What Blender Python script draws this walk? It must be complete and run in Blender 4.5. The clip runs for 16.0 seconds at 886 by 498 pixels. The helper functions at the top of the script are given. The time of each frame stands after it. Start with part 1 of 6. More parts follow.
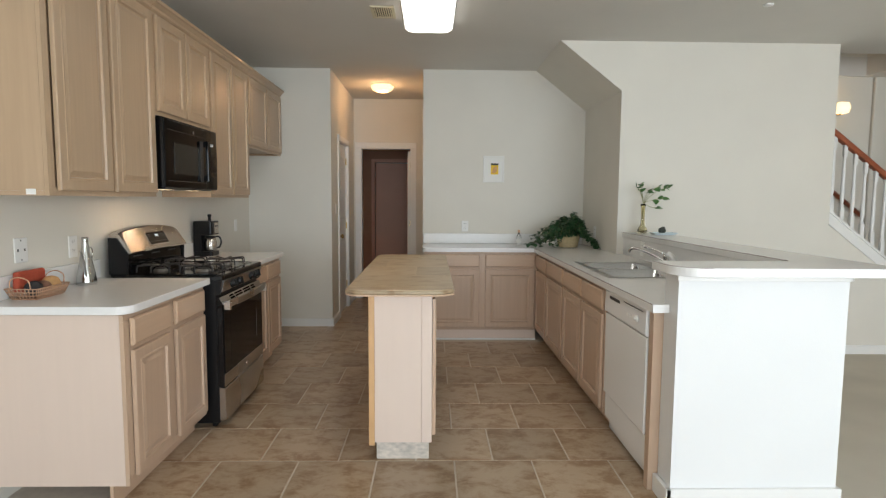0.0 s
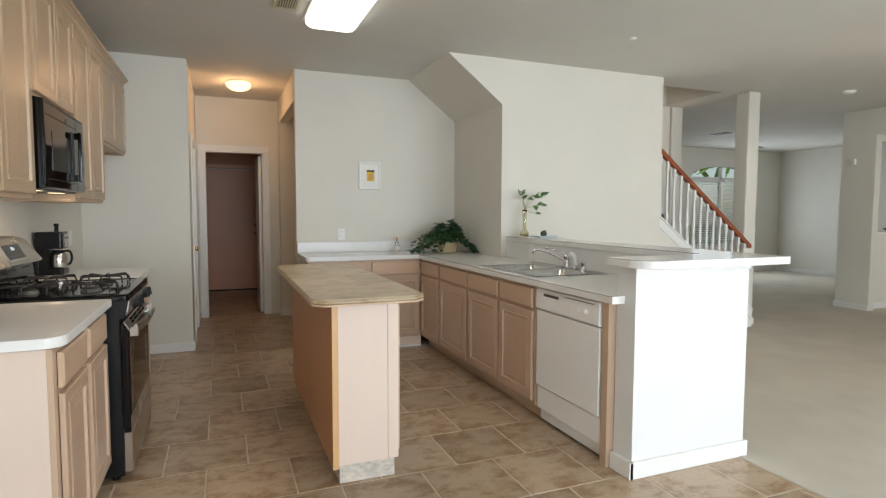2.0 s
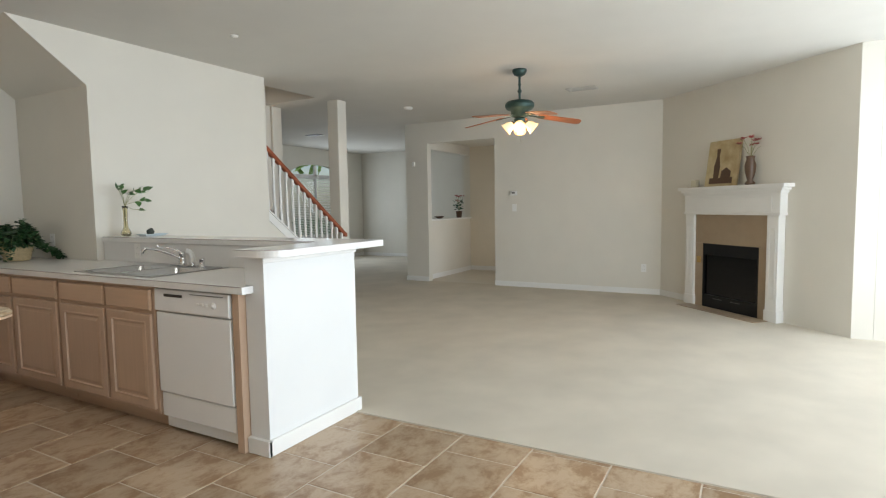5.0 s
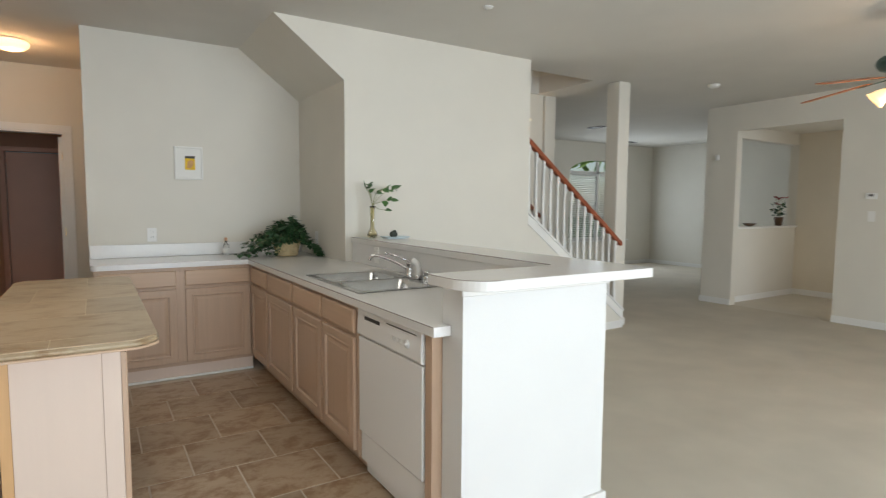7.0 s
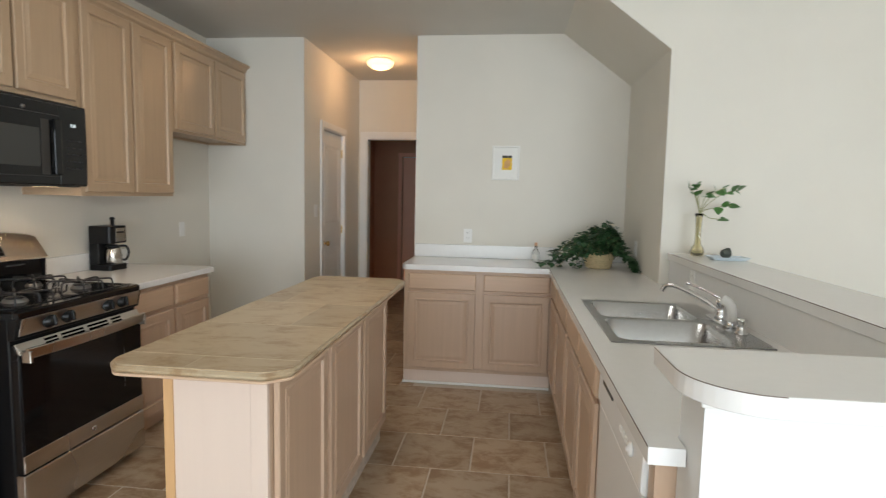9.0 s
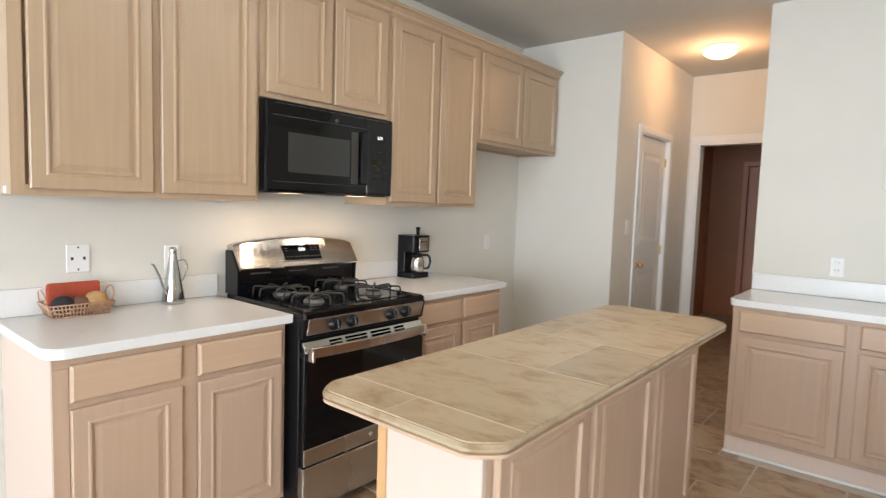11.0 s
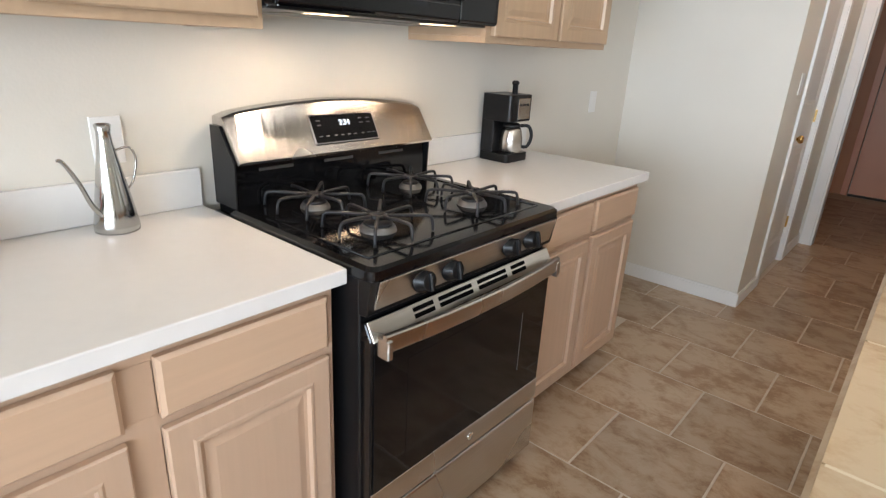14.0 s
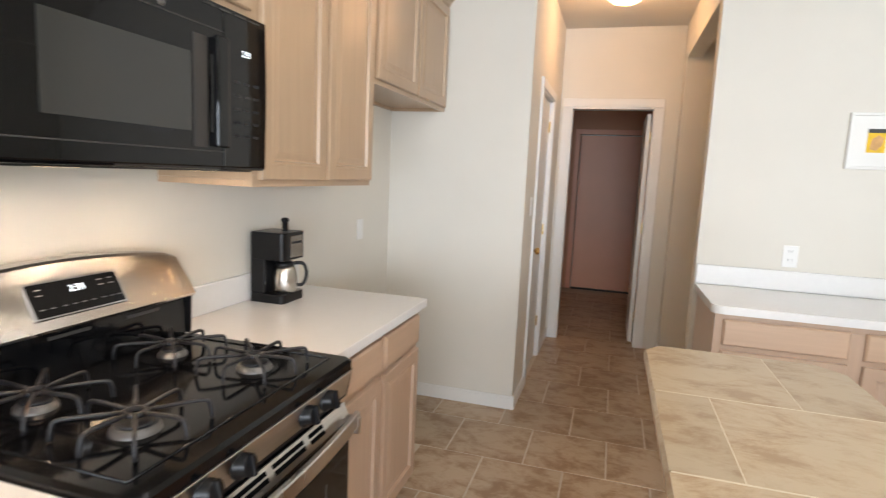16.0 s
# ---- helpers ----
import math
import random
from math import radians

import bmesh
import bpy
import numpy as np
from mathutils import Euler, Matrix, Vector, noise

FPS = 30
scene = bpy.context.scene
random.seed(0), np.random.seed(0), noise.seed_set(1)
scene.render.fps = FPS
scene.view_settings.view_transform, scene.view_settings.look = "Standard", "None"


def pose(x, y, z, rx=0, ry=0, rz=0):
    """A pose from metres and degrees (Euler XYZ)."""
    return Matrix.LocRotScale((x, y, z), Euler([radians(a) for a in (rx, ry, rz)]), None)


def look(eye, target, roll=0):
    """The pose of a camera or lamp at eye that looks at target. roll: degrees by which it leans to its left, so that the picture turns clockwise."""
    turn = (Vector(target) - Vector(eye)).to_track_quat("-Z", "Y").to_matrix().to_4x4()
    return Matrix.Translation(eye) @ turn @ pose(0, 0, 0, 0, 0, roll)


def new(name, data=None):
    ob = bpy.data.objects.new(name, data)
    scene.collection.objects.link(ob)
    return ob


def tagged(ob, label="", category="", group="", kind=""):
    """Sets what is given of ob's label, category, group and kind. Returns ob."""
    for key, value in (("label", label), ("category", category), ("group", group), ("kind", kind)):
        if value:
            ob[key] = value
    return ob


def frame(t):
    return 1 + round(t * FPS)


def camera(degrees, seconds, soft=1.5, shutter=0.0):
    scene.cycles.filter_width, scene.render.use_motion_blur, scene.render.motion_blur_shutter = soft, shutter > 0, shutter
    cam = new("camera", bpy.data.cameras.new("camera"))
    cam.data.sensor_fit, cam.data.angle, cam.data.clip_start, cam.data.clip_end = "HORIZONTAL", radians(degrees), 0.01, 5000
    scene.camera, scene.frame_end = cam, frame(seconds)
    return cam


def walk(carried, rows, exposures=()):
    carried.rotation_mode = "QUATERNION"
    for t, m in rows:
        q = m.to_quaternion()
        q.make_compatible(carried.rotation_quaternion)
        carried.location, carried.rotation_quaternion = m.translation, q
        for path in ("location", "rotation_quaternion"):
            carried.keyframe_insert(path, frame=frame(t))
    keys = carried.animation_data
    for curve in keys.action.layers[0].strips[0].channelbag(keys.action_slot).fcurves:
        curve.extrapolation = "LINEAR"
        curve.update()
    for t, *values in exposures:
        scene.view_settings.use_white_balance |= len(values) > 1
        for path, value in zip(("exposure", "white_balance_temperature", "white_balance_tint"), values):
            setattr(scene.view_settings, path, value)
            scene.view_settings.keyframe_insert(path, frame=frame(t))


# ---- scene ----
cam = camera(76.9, 16.0, soft=1.2, shutter=0.3)
PATH = [
    (0, (-0.007, 1.177, 1.382), (0.035, 3.169, 1.206), 0.4),
    (0.5, (-0.245, 1.25, 1.372), (-0.047, 3.236, 1.238), 0.4),
    (1, (-0.42, 1.329, 1.383), (-0.037, 3.287, 1.251), 0.3),
    (1.5, (-0.637, 1.379, 1.362), (-0.052, 3.287, 1.232), 0.2),
    (2, (-0.81, 1.4, 1.334), (-0.072, 3.254, 1.202), 0.2),
    (2.5, (-0.95, 1.262, 1.345), (-0.085, 3.06, 1.212), 0.1),
    (3, (-1.056, 1.218, 1.346), (0.022, 2.898, 1.215), -0.1),
    (3.5, (-1.119, 1.234, 1.333), (0.22, 2.713, 1.196), -0.4),
    (3.7, (-1.14, 1.236, 1.34), (0.303, 2.613, 1.199), -0.3),
    (4.2, (-1.153, 1.262, 1.332), (0.481, 2.405, 1.185), -0.6),
    (4.75, (-1.068, 1.323, 1.321), (0.675, 2.291, 1.169), -0.9),
    (5.3, (-0.892, 1.420, 1.319), (0.853, 2.384, 1.164), -0.9),
    (5.8, (-0.665, 1.541, 1.334), (0.958, 2.699, 1.176), -0.8),
    (6, (-0.562, 1.581, 1.354), (0.961, 2.867, 1.191), -0.5),
    (6.5, (-0.307, 1.734, 1.37), (0.975, 3.26, 1.209), 0.1),
    (7, (-0.061, 1.902, 1.374), (0.998, 3.591, 1.214), 0.4),
    (7.5, (0.148, 2.08, 1.364), (0.932, 3.913, 1.206), 0.8),
    (8, (0.325, 2.27, 1.388), (0.78, 4.211, 1.215), 0.8),
    (8.5, (0.501, 2.423, 1.398), (0.619, 4.412, 1.22), 1.0),
    (9, (0.697, 2.493, 1.424), (0.465, 4.471, 1.237), 1.2),
    (9.5, (0.799, 2.628, 1.416), (0.244, 4.54, 1.227), 1.3),
    (10, (0.852, 2.786, 1.397), (-0.014, 4.58, 1.216), 1.4),
    (10.2, (0.863, 2.844, 1.391), (-0.11, 4.582, 1.209), 1.5),
    (10.7, (0.795, 2.985, 1.392), (-0.400, 4.575, 1.227), 1.7),
    (11.25, (0.551, 3.122, 1.400), (-0.778, 4.610, 1.235), 2.0),
    (11.8, (0.251, 3.285, 1.392), (-1.140, 4.713, 1.162), 2.4),
    (12.3, (0.002, 3.412, 1.372), (-1.376, 4.826, 1.054), 2.6),
    (12.5, (-0.08, 3.464, 1.357), (-1.452, 4.863, 0.955), 2.7),
    (13, (-0.294, 3.562, 1.304), (-1.606, 4.958, 0.73), 2.8),
    (13.5, (-0.4, 3.661, 1.299), (-1.646, 5.07, 0.62), 2.9),
    (14, (-0.43, 3.743, 1.374), (-1.652, 5.171, 0.689), 3.0),
    (14.5, (-0.436, 3.734, 1.444), (-1.64, 5.215, 0.846), 2.9),
    (15, (-0.493, 3.679, 1.484), (-1.617, 5.283, 1.081), 2.9),
    (15.5, (-0.561, 3.685, 1.47), (-1.437, 5.46, 1.182), 2.8),
    (16, (-0.57, 3.83, 1.452), (-1.138, 5.728, 1.186), 2.6),
]
EXPOSURES = [(0, -0.57, 6500, 10), (2, -0.42, 6500, 10), (3.5, -0.34, 6450, 10), (6, -0.66, 6450, 10), (7, -0.56, 6500, 10), (8, -0.67, 6500, 10), (8.5, -0.60, 6500, 10), (9, -0.38, 6500, 10), (9.5, -0.17, 6450, 12), (10, 0.10, 6430, 12), (12.5, 0.22, 6150, 13), (14.5, 0.36, 6220, 13), (16, 0.42, 6400, 14)]
walk(cam, [(t, look(eye, target, roll)) for t, eye, target, roll in PATH], EXPOSURES)

# ---- world and large lights ----
world = bpy.data.worlds.new("world")
scene.world = world
world.use_nodes = True
wn = world.node_tree.nodes
sky = wn.new("ShaderNodeTexSky")
sky.sky_type, sky.sun_disc, sky.sun_elevation, sky.sun_rotation = "NISHITA", False, radians(52), radians(160)
world.node_tree.links.new(sky.outputs[0], wn["Background"].inputs[0])
wn["Background"].inputs[1].default_value = 0.15
sun = new("sun", bpy.data.lights.new("sun", "SUN"))
sun.data.energy, sun.data.angle, sun.data.color = 1.5, radians(12), (1, 0.96, 0.9)
sun.matrix_world = look((0, 0, 0), (0.25, 0.55, -0.8))


def area(name, eye, target, sx, sy, watts, color, spread=180):
    lamp = new(name, bpy.data.lights.new(name, "AREA"))
    lamp.data.shape, lamp.data.size, lamp.data.size_y = "RECTANGLE", sx, sy
    lamp.data.energy, lamp.data.color, lamp.data.spread = watts, color, radians(spread)
    lamp.matrix_world = look(eye, target)
    return lamp


def point(name, eye, watts, color, radius):
    lamp = new(name, bpy.data.lights.new(name, "POINT"))
    lamp.data.energy, lamp.data.color, lamp.data.shadow_soft_size = watts, color, radius
    lamp.location = eye
    return lamp


DAY, WARM = (0.80, 0.905, 1.0), (1.0, 0.56, 0.26)
area("nook_daylight", (0.45, -1.52, 1.2), (0.2, 3, 1.05), 3.2, 2.1, 205, DAY)
area("living_daylight", (3.9, -1.52, 1.45), (4.1, 3, 1.2), 3.0, 1.6, 230, DAY)
area("dining_daylight", (9.53, 10.60, 1.33), (9.53, 5, 1.33), 1.7, 1.35, 42, DAY)
# Added fill lamp; the dining room's east wall holds no window.
area("dining_side_fill", (11.35, 8.6, 1.4), (8, 8.2, 1.0), 1.2, 1.4, 17, DAY)
area("entry_daylight", (8.35, 4.70, 1.25), (8.35, 6.4, 0.9), 0.7, 1.5, 9, (1.0, 0.95, 0.88))
area("kitchen_tubes", (-0.03, 4.94, 2.64), (-0.03, 4.94, 0), 0.34, 1.2, 7.5, (1.0, 0.97, 0.90))
point("hall_bulb", (-0.6, 7.98, 2.60), 8.5, WARM, 0.05)
area("range_light_left", (-1.66, 4.66, 1.42), (-1.62, 4.60, 0), 0.06, 0.10, 1.5, (1.0, 0.74, 0.50))
area("range_light_right", (-1.66, 5.10, 1.42), (-1.62, 5.12, 0), 0.06, 0.10, 0.85, (1.0, 0.72, 0.47))
for k in range(4):
    a = radians(20 + 90 * k)
    point("fan_bulb", (4.70 + 0.10 * math.cos(a), 3.55 + 0.10 * math.sin(a), 2.085), 3.0, (1.0, 0.7, 0.42), 0.04)
point("sconce_bulb", (4.38, 7.12, 2.42), 0.5, (1.0, 0.7, 0.4), 0.05)
# Unseen lamp added to warm the stairwell walls above the ceiling.
point("landing_fill", (2.6, 6.75, 4.6), 5, (1.0, 0.66, 0.38), 0.1)


# ---- materials ----
def material(name, color, rough=0.5, metal=0.0, vary=0.0, scale=(8, 8, 8), bump=0.0, bscale=200.0, second=None, coat=0.0, patch=0.5, patch_scale=1.2, spec=0.5):
    m = bpy.data.materials.new(name)
    m.use_nodes = True
    nodes, links = m.node_tree.nodes, m.node_tree.links
    shader = nodes["Principled BSDF"]
    shader.inputs["Roughness"].default_value = rough
    shader.inputs["Metallic"].default_value = metal
    shader.inputs["Coat Weight"].default_value, shader.inputs["Coat Roughness"].default_value = coat, 0.3
    shader.inputs["Specular IOR Level"].default_value = spec
    shader.inputs["Base Color"].default_value = (*color, 1)
    place = nodes.new("ShaderNodeNewGeometry")
    if vary:
        stretch = nodes.new("ShaderNodeMapping")
        stretch.inputs["Scale"].default_value = scale
        links.new(place.outputs["Position"], stretch.inputs[0])
        grain = nodes.new("ShaderNodeTexNoise")
        grain.inputs["Scale"].default_value, grain.inputs["Detail"].default_value = 1.0, 6
        links.new(stretch.outputs[0], grain.inputs["Vector"])
        broad = nodes.new("ShaderNodeTexNoise")
        broad.inputs["Scale"].default_value, broad.inputs["Detail"].default_value = patch_scale, 3
        links.new(place.outputs["Position"], broad.inputs["Vector"])
        mix = nodes.new("ShaderNodeMix")
        mix.data_type = "FLOAT"
        mix.inputs[0].default_value = patch
        links.new(grain.outputs[0], mix.inputs[2])
        links.new(broad.outputs[0], mix.inputs[3])
        ramp = nodes.new("ShaderNodeValToRGB")
        dark = second or tuple(c * (1 - vary) for c in color)
        light = color if second else tuple(min(1, c * (1 + vary * 0.6)) for c in color)
        ramp.color_ramp.elements[0].position, ramp.color_ramp.elements[0].color = 0.35, (*dark, 1)
        ramp.color_ramp.elements[1].position, ramp.color_ramp.elements[1].color = 0.65, (*light, 1)
        links.new(mix.outputs[0], ramp.inputs[0])
        links.new(ramp.outputs[0], shader.inputs["Base Color"])
        rr = nodes.new("ShaderNodeMapRange")
        rr.inputs["To Min"].default_value, rr.inputs["To Max"].default_value = rough * 0.85, min(1, rough * 1.15)
        links.new(broad.outputs[0], rr.inputs[0])
        links.new(rr.outputs[0], shader.inputs["Roughness"])
    if bump:
        fine = nodes.new("ShaderNodeTexNoise")
        fine.inputs["Scale"].default_value, fine.inputs["Detail"].default_value = bscale, 3
        links.new(place.outputs["Position"], fine.inputs["Vector"])
        relief = nodes.new("ShaderNodeBump")
        relief.inputs["Strength"].default_value, relief.inputs["Distance"].default_value = bump, 0.004
        links.new(fine.outputs[0], relief.inputs["Height"])
        links.new(relief.outputs[0], shader.inputs["Normal"])
    return m


def glowing(name, color, strength):
    m = material(name, color, 0.3)
    shader = m.node_tree.nodes["Principled BSDF"]
    shader.inputs["Emission Color"].default_value = (*color, 1)
    shader.inputs["Emission Strength"].default_value = strength
    return m


def glass_material(name, color=(1, 1, 1), rough=0.0):
    m = material(name, color, rough)
    m.node_tree.nodes["Principled BSDF"].inputs["Transmission Weight"].default_value = 1.0
    return m


def tile_material(name, light, mid, dark, rough, grain, rim=0.0):
    """Cloudy ceramic: a drifting brown stain over beige, shifted from piece to piece; rim: a browner glaze towards the edges."""
    m = material(name, light, rough)
    nodes, links = m.node_tree.nodes, m.node_tree.links
    shader = nodes["Principled BSDF"]
    place, info = nodes.new("ShaderNodeNewGeometry"), nodes.new("ShaderNodeObjectInfo")
    shift = nodes.new("ShaderNodeVectorMath")
    shift.operation = "MULTIPLY_ADD"
    links.new(info.outputs["Random"], shift.inputs[0])
    shift.inputs[1].default_value = (37, 61, 23)
    links.new(place.outputs["Position"], shift.inputs[2])
    squash = nodes.new("ShaderNodeMapping")
    squash.inputs["Scale"].default_value = grain
    squash.inputs["Rotation"].default_value = (0, 0, 0.22)
    links.new(shift.outputs[0], squash.inputs[0])
    cloud = nodes.new("ShaderNodeTexNoise")
    cloud.inputs["Scale"].default_value, cloud.inputs["Detail"].default_value = 1.0, 8
    cloud.inputs["Roughness"].default_value, cloud.inputs["Distortion"].default_value = 0.72, 0.3
    links.new(squash.outputs[0], cloud.inputs["Vector"])
    ramp = nodes.new("ShaderNodeValToRGB")
    ramp.color_ramp.elements[0].position, ramp.color_ramp.elements[0].color = 0.38, (*dark, 1)
    ramp.color_ramp.elements[1].position, ramp.color_ramp.elements[1].color = 0.555, (*light, 1)
    e = ramp.color_ramp.elements.new(0.47)
    e.color = (*mid, 1)
    if rim:
        local, axes = nodes.new("ShaderNodeTexCoord"), nodes.new("ShaderNodeSeparateXYZ")
        links.new(local.outputs["Object"], axes.inputs[0])
        ends = []
        for k in (0, 1):
            size = nodes.new("ShaderNodeMath")
            size.operation = "ABSOLUTE"
            links.new(axes.outputs[k], size.inputs[0])
            ends.append(size)
        far = nodes.new("ShaderNodeMath")
        far.operation = "MAXIMUM"
        links.new(ends[0].outputs[0], far.inputs[0])
        links.new(ends[1].outputs[0], far.inputs[1])
        fade = nodes.new("ShaderNodeMapRange")
        fade.inputs["From Min"].default_value, fade.inputs["From Max"].default_value, fade.inputs["To Max"].default_value = 0.09, 0.21, rim
        links.new(far.outputs[0], fade.inputs[0])
        glaze = nodes.new("ShaderNodeMath")
        glaze.operation = "SUBTRACT"
        links.new(cloud.outputs[0], glaze.inputs[0])
        links.new(fade.outputs[0], glaze.inputs[1])
        links.new(glaze.outputs[0], ramp.inputs[0])
    else:
        links.new(cloud.outputs[0], ramp.inputs[0])
    tone = nodes.new("ShaderNodeHueSaturation")
    span = nodes.new("ShaderNodeMapRange")
    span.inputs["To Min"].default_value, span.inputs["To Max"].default_value = 0.86, 1.12
    links.new(info.outputs["Random"], span.inputs[0])
    links.new(span.outputs[0], tone.inputs["Value"])
    links.new(ramp.outputs[0], tone.inputs["Color"])
    links.new(tone.outputs[0], shader.inputs["Base Color"])
    fine = nodes.new("ShaderNodeTexNoise")
    fine.inputs["Scale"].default_value, fine.inputs["Detail"].default_value = 60, 4
    links.new(place.outputs["Position"], fine.inputs["Vector"])
    relief = nodes.new("ShaderNodeBump")
    relief.inputs["Strength"].default_value, relief.inputs["Distance"].default_value = 0.12, 0.003
    links.new(fine.outputs[0], relief.inputs["Height"])
    links.new(relief.outputs[0], shader.inputs["Normal"])
    return m


M_WALL = material("wall_paint", (0.722, 0.688, 0.612), 0.75, vary=0.03, scale=(3, 3, 3), bump=0.10, bscale=120)
M_CEIL = material("ceiling_paint", (0.66, 0.637, 0.59), 0.85, vary=0.03, scale=(3, 3, 3), bump=0.15, bscale=90)
M_TRIM = material("white_trim_paint", (0.80, 0.79, 0.76), 0.4, vary=0.02, scale=(5, 5, 5))
# Maple of the wall cabinets, darker and yellower than the base units'.
M_WOODU = material("yellower_maple", (0.490, 0.346, 0.220), 0.36, vary=0.08, scale=(46, 46, 2.2), bump=0.04, bscale=160, coat=0.2)
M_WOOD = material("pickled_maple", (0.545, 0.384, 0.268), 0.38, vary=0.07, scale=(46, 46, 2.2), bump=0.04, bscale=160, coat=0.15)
M_WOODX = material("pickled_maple_level_grain", (0.580, 0.405, 0.275), 0.38, vary=0.07, scale=(3, 3, 60), bump=0.04, bscale=160, coat=0.15)
M_PANEL = material("pale_laminated_panel", (0.70, 0.565, 0.475), 0.42, vary=0.02, scale=(40, 40, 2), bump=0.03, bscale=150)
M_SCUFF = material("scuffed_panel", (0.66, 0.58, 0.50), 0.6, vary=0.3, scale=(30, 30, 60), second=(0.42, 0.38, 0.33), patch=0.3, patch_scale=9)
M_VOID = material("black_opening", (0.005, 0.005, 0.005), 0.9, spec=0.0)
M_HONEY = material("honey_plywood", (0.52, 0.25, 0.11), 0.4, vary=0.12, scale=(40, 40, 2), coat=0.1)
M_EDGE = material("honey_edge_strip", (0.60, 0.36, 0.17), 0.4, vary=0.12, scale=(30, 30, 4))
M_COUNTER = material("white_laminate", (0.80, 0.79, 0.77), 0.22, vary=0.02, scale=(40, 40, 40))
M_SEAM = material("brown_laminate_seam", (0.12, 0.08, 0.06), 0.6)
M_BLACK = material("black_enamel", (0.004, 0.004, 0.0045), 0.09, spec=0.35)
M_MATTE = material("black_cast_iron", (0.014, 0.014, 0.016), 0.45, bump=0.1, bscale=300)
M_PLASTIC = material("black_plastic", (0.007, 0.007, 0.0075), 0.30, spec=0.3)
M_DGLASS = material("dark_oven_glass", (0.004, 0.004, 0.0045), 0.05, spec=0.35)
M_SCREEN = material("microwave_window_mesh", (0.036, 0.036, 0.033), 0.12, spec=0.5)
M_STEEL = material("brushed_steel", (0.60, 0.57, 0.53), 0.27, 1.0, vary=0.10, scale=(4, 4, 220))
for n in [M_STEEL.node_tree.nodes["Principled BSDF"]]:
    tangent = M_STEEL.node_tree.nodes.new("ShaderNodeTangent")
    tangent.direction_type, tangent.axis = "RADIAL", "X"
    M_STEEL.node_tree.links.new(tangent.outputs[0], n.inputs["Tangent"])
    n.inputs["Anisotropic"].default_value, n.inputs["Anisotropic Rotation"].default_value = 0.75, 0.0
M_SINK = material("sink_steel", (0.40, 0.40, 0.40), 0.28, 1.0, vary=0.10, scale=(60, 6, 60))
# Bowl steel is lightened to stand for reflected window light.
M_BOWL = material("sink_bowl_steel_with_reflection", (0.54, 0.55, 0.56), 0.25, 1.0, vary=0.08, scale=(60, 6, 60))
M_POLISH = material("polished_steel", (0.50, 0.50, 0.49), 0.12, 1.0)
M_CHROME = material("chrome", (0.75, 0.75, 0.76), 0.08, 1.0)
M_BURNER = material("grey_burner_alloy", (0.19, 0.185, 0.18), 0.42, 0.8)
M_WHITE = material("white_appliance_enamel", (0.86, 0.855, 0.84), 0.25, coat=0.2)
M_PLATE = material("white_plastic_plate", (0.82, 0.81, 0.78), 0.35)
M_SLOT = material("dark_slot", (0.05, 0.045, 0.04), 0.6)
M_BRASS = material("brass", (0.72, 0.50, 0.20), 0.22, 1.0)
# Reddish warm light is mixed into the back-hall wall, door and casing colours.
M_DIM = material("back_hall_paint_with_warm_light", (0.70, 0.37, 0.22), 0.7, vary=0.04, scale=(4, 4, 4))
M_DOOR = material("door_paint_with_warm_light", (0.92, 0.50, 0.33), 0.42, vary=0.03, scale=(5, 5, 5))
M_GROUT = material("floor_grout", (0.60, 0.53, 0.445), 0.85, vary=0.1, scale=(30, 30, 30))
M_TILE = tile_material("floor_tile_ceramic", (0.460, 0.348, 0.240), (0.400, 0.286, 0.182), (0.290, 0.178, 0.098), 0.31, (7.0, 9.4, 7.0), 0.045)
M_ITILE = tile_material("island_tile_ceramic", (0.485, 0.385, 0.256), (0.440, 0.330, 0.206), (0.345, 0.228, 0.124), 0.34, (6.0, 9.0, 6.0))
M_IGROUT = material("island_grout", (0.68, 0.61, 0.48), 0.8)
M_CARPET = material("beige_carpet", (0.60, 0.545, 0.455), 0.95, vary=0.10, scale=(260, 260, 260), bump=0.6, bscale=420, patch=0.6, patch_scale=2.2, spec=0.1)
M_ENTRY = material("pale_entry_tile", (0.55, 0.50, 0.41), 0.4, vary=0.08, scale=(5, 5, 5))
M_RED = material("red_brown_rail", (0.30, 0.075, 0.03), 0.3, vary=0.25, scale=(6, 30, 30), coat=0.3)
M_LAMP = glowing("lit_diffuser", (1.0, 0.97, 0.90), 3.2)
M_TASK = glowing("lit_task_lens", (1.0, 0.72, 0.42), 4.0)
M_WARMGLASS = glowing("lit_frosted_glass", (1.0, 0.76, 0.44), 2.2)
M_FANGLASS = glowing("lit_tulip_glass", (1.0, 0.66, 0.33), 1.7)
M_DIGIT = glowing("clock_digit", (0.85, 0.95, 1.0), 1.3)
M_GREYVENT = material("grey_vent", (0.46, 0.45, 0.42), 0.5)
M_VENT = material("ivory_vent", (0.62, 0.57, 0.42), 0.45)
M_GREEN = material("verdigris_metal", (0.045, 0.085, 0.075), 0.45, 0.5, vary=0.35, scale=(20, 20, 20))
M_BLADE = material("cherry_blade", (0.42, 0.14, 0.05), 0.35, vary=0.2, scale=(10, 40, 10))
M_LEAF = material("ivy_leaf", (0.030, 0.085, 0.030), 0.4, vary=0.5, scale=(18, 18, 18))
M_POTHOS = material("pothos_leaf", (0.08, 0.20, 0.05), 0.35, vary=0.4, scale=(30, 30, 30))
M_STEM = material("pale_stem", (0.30, 0.30, 0.14), 0.6)
M_WICKER = material("pale_wicker", (0.60, 0.47, 0.27), 0.7, vary=0.25, scale=(60, 60, 120))
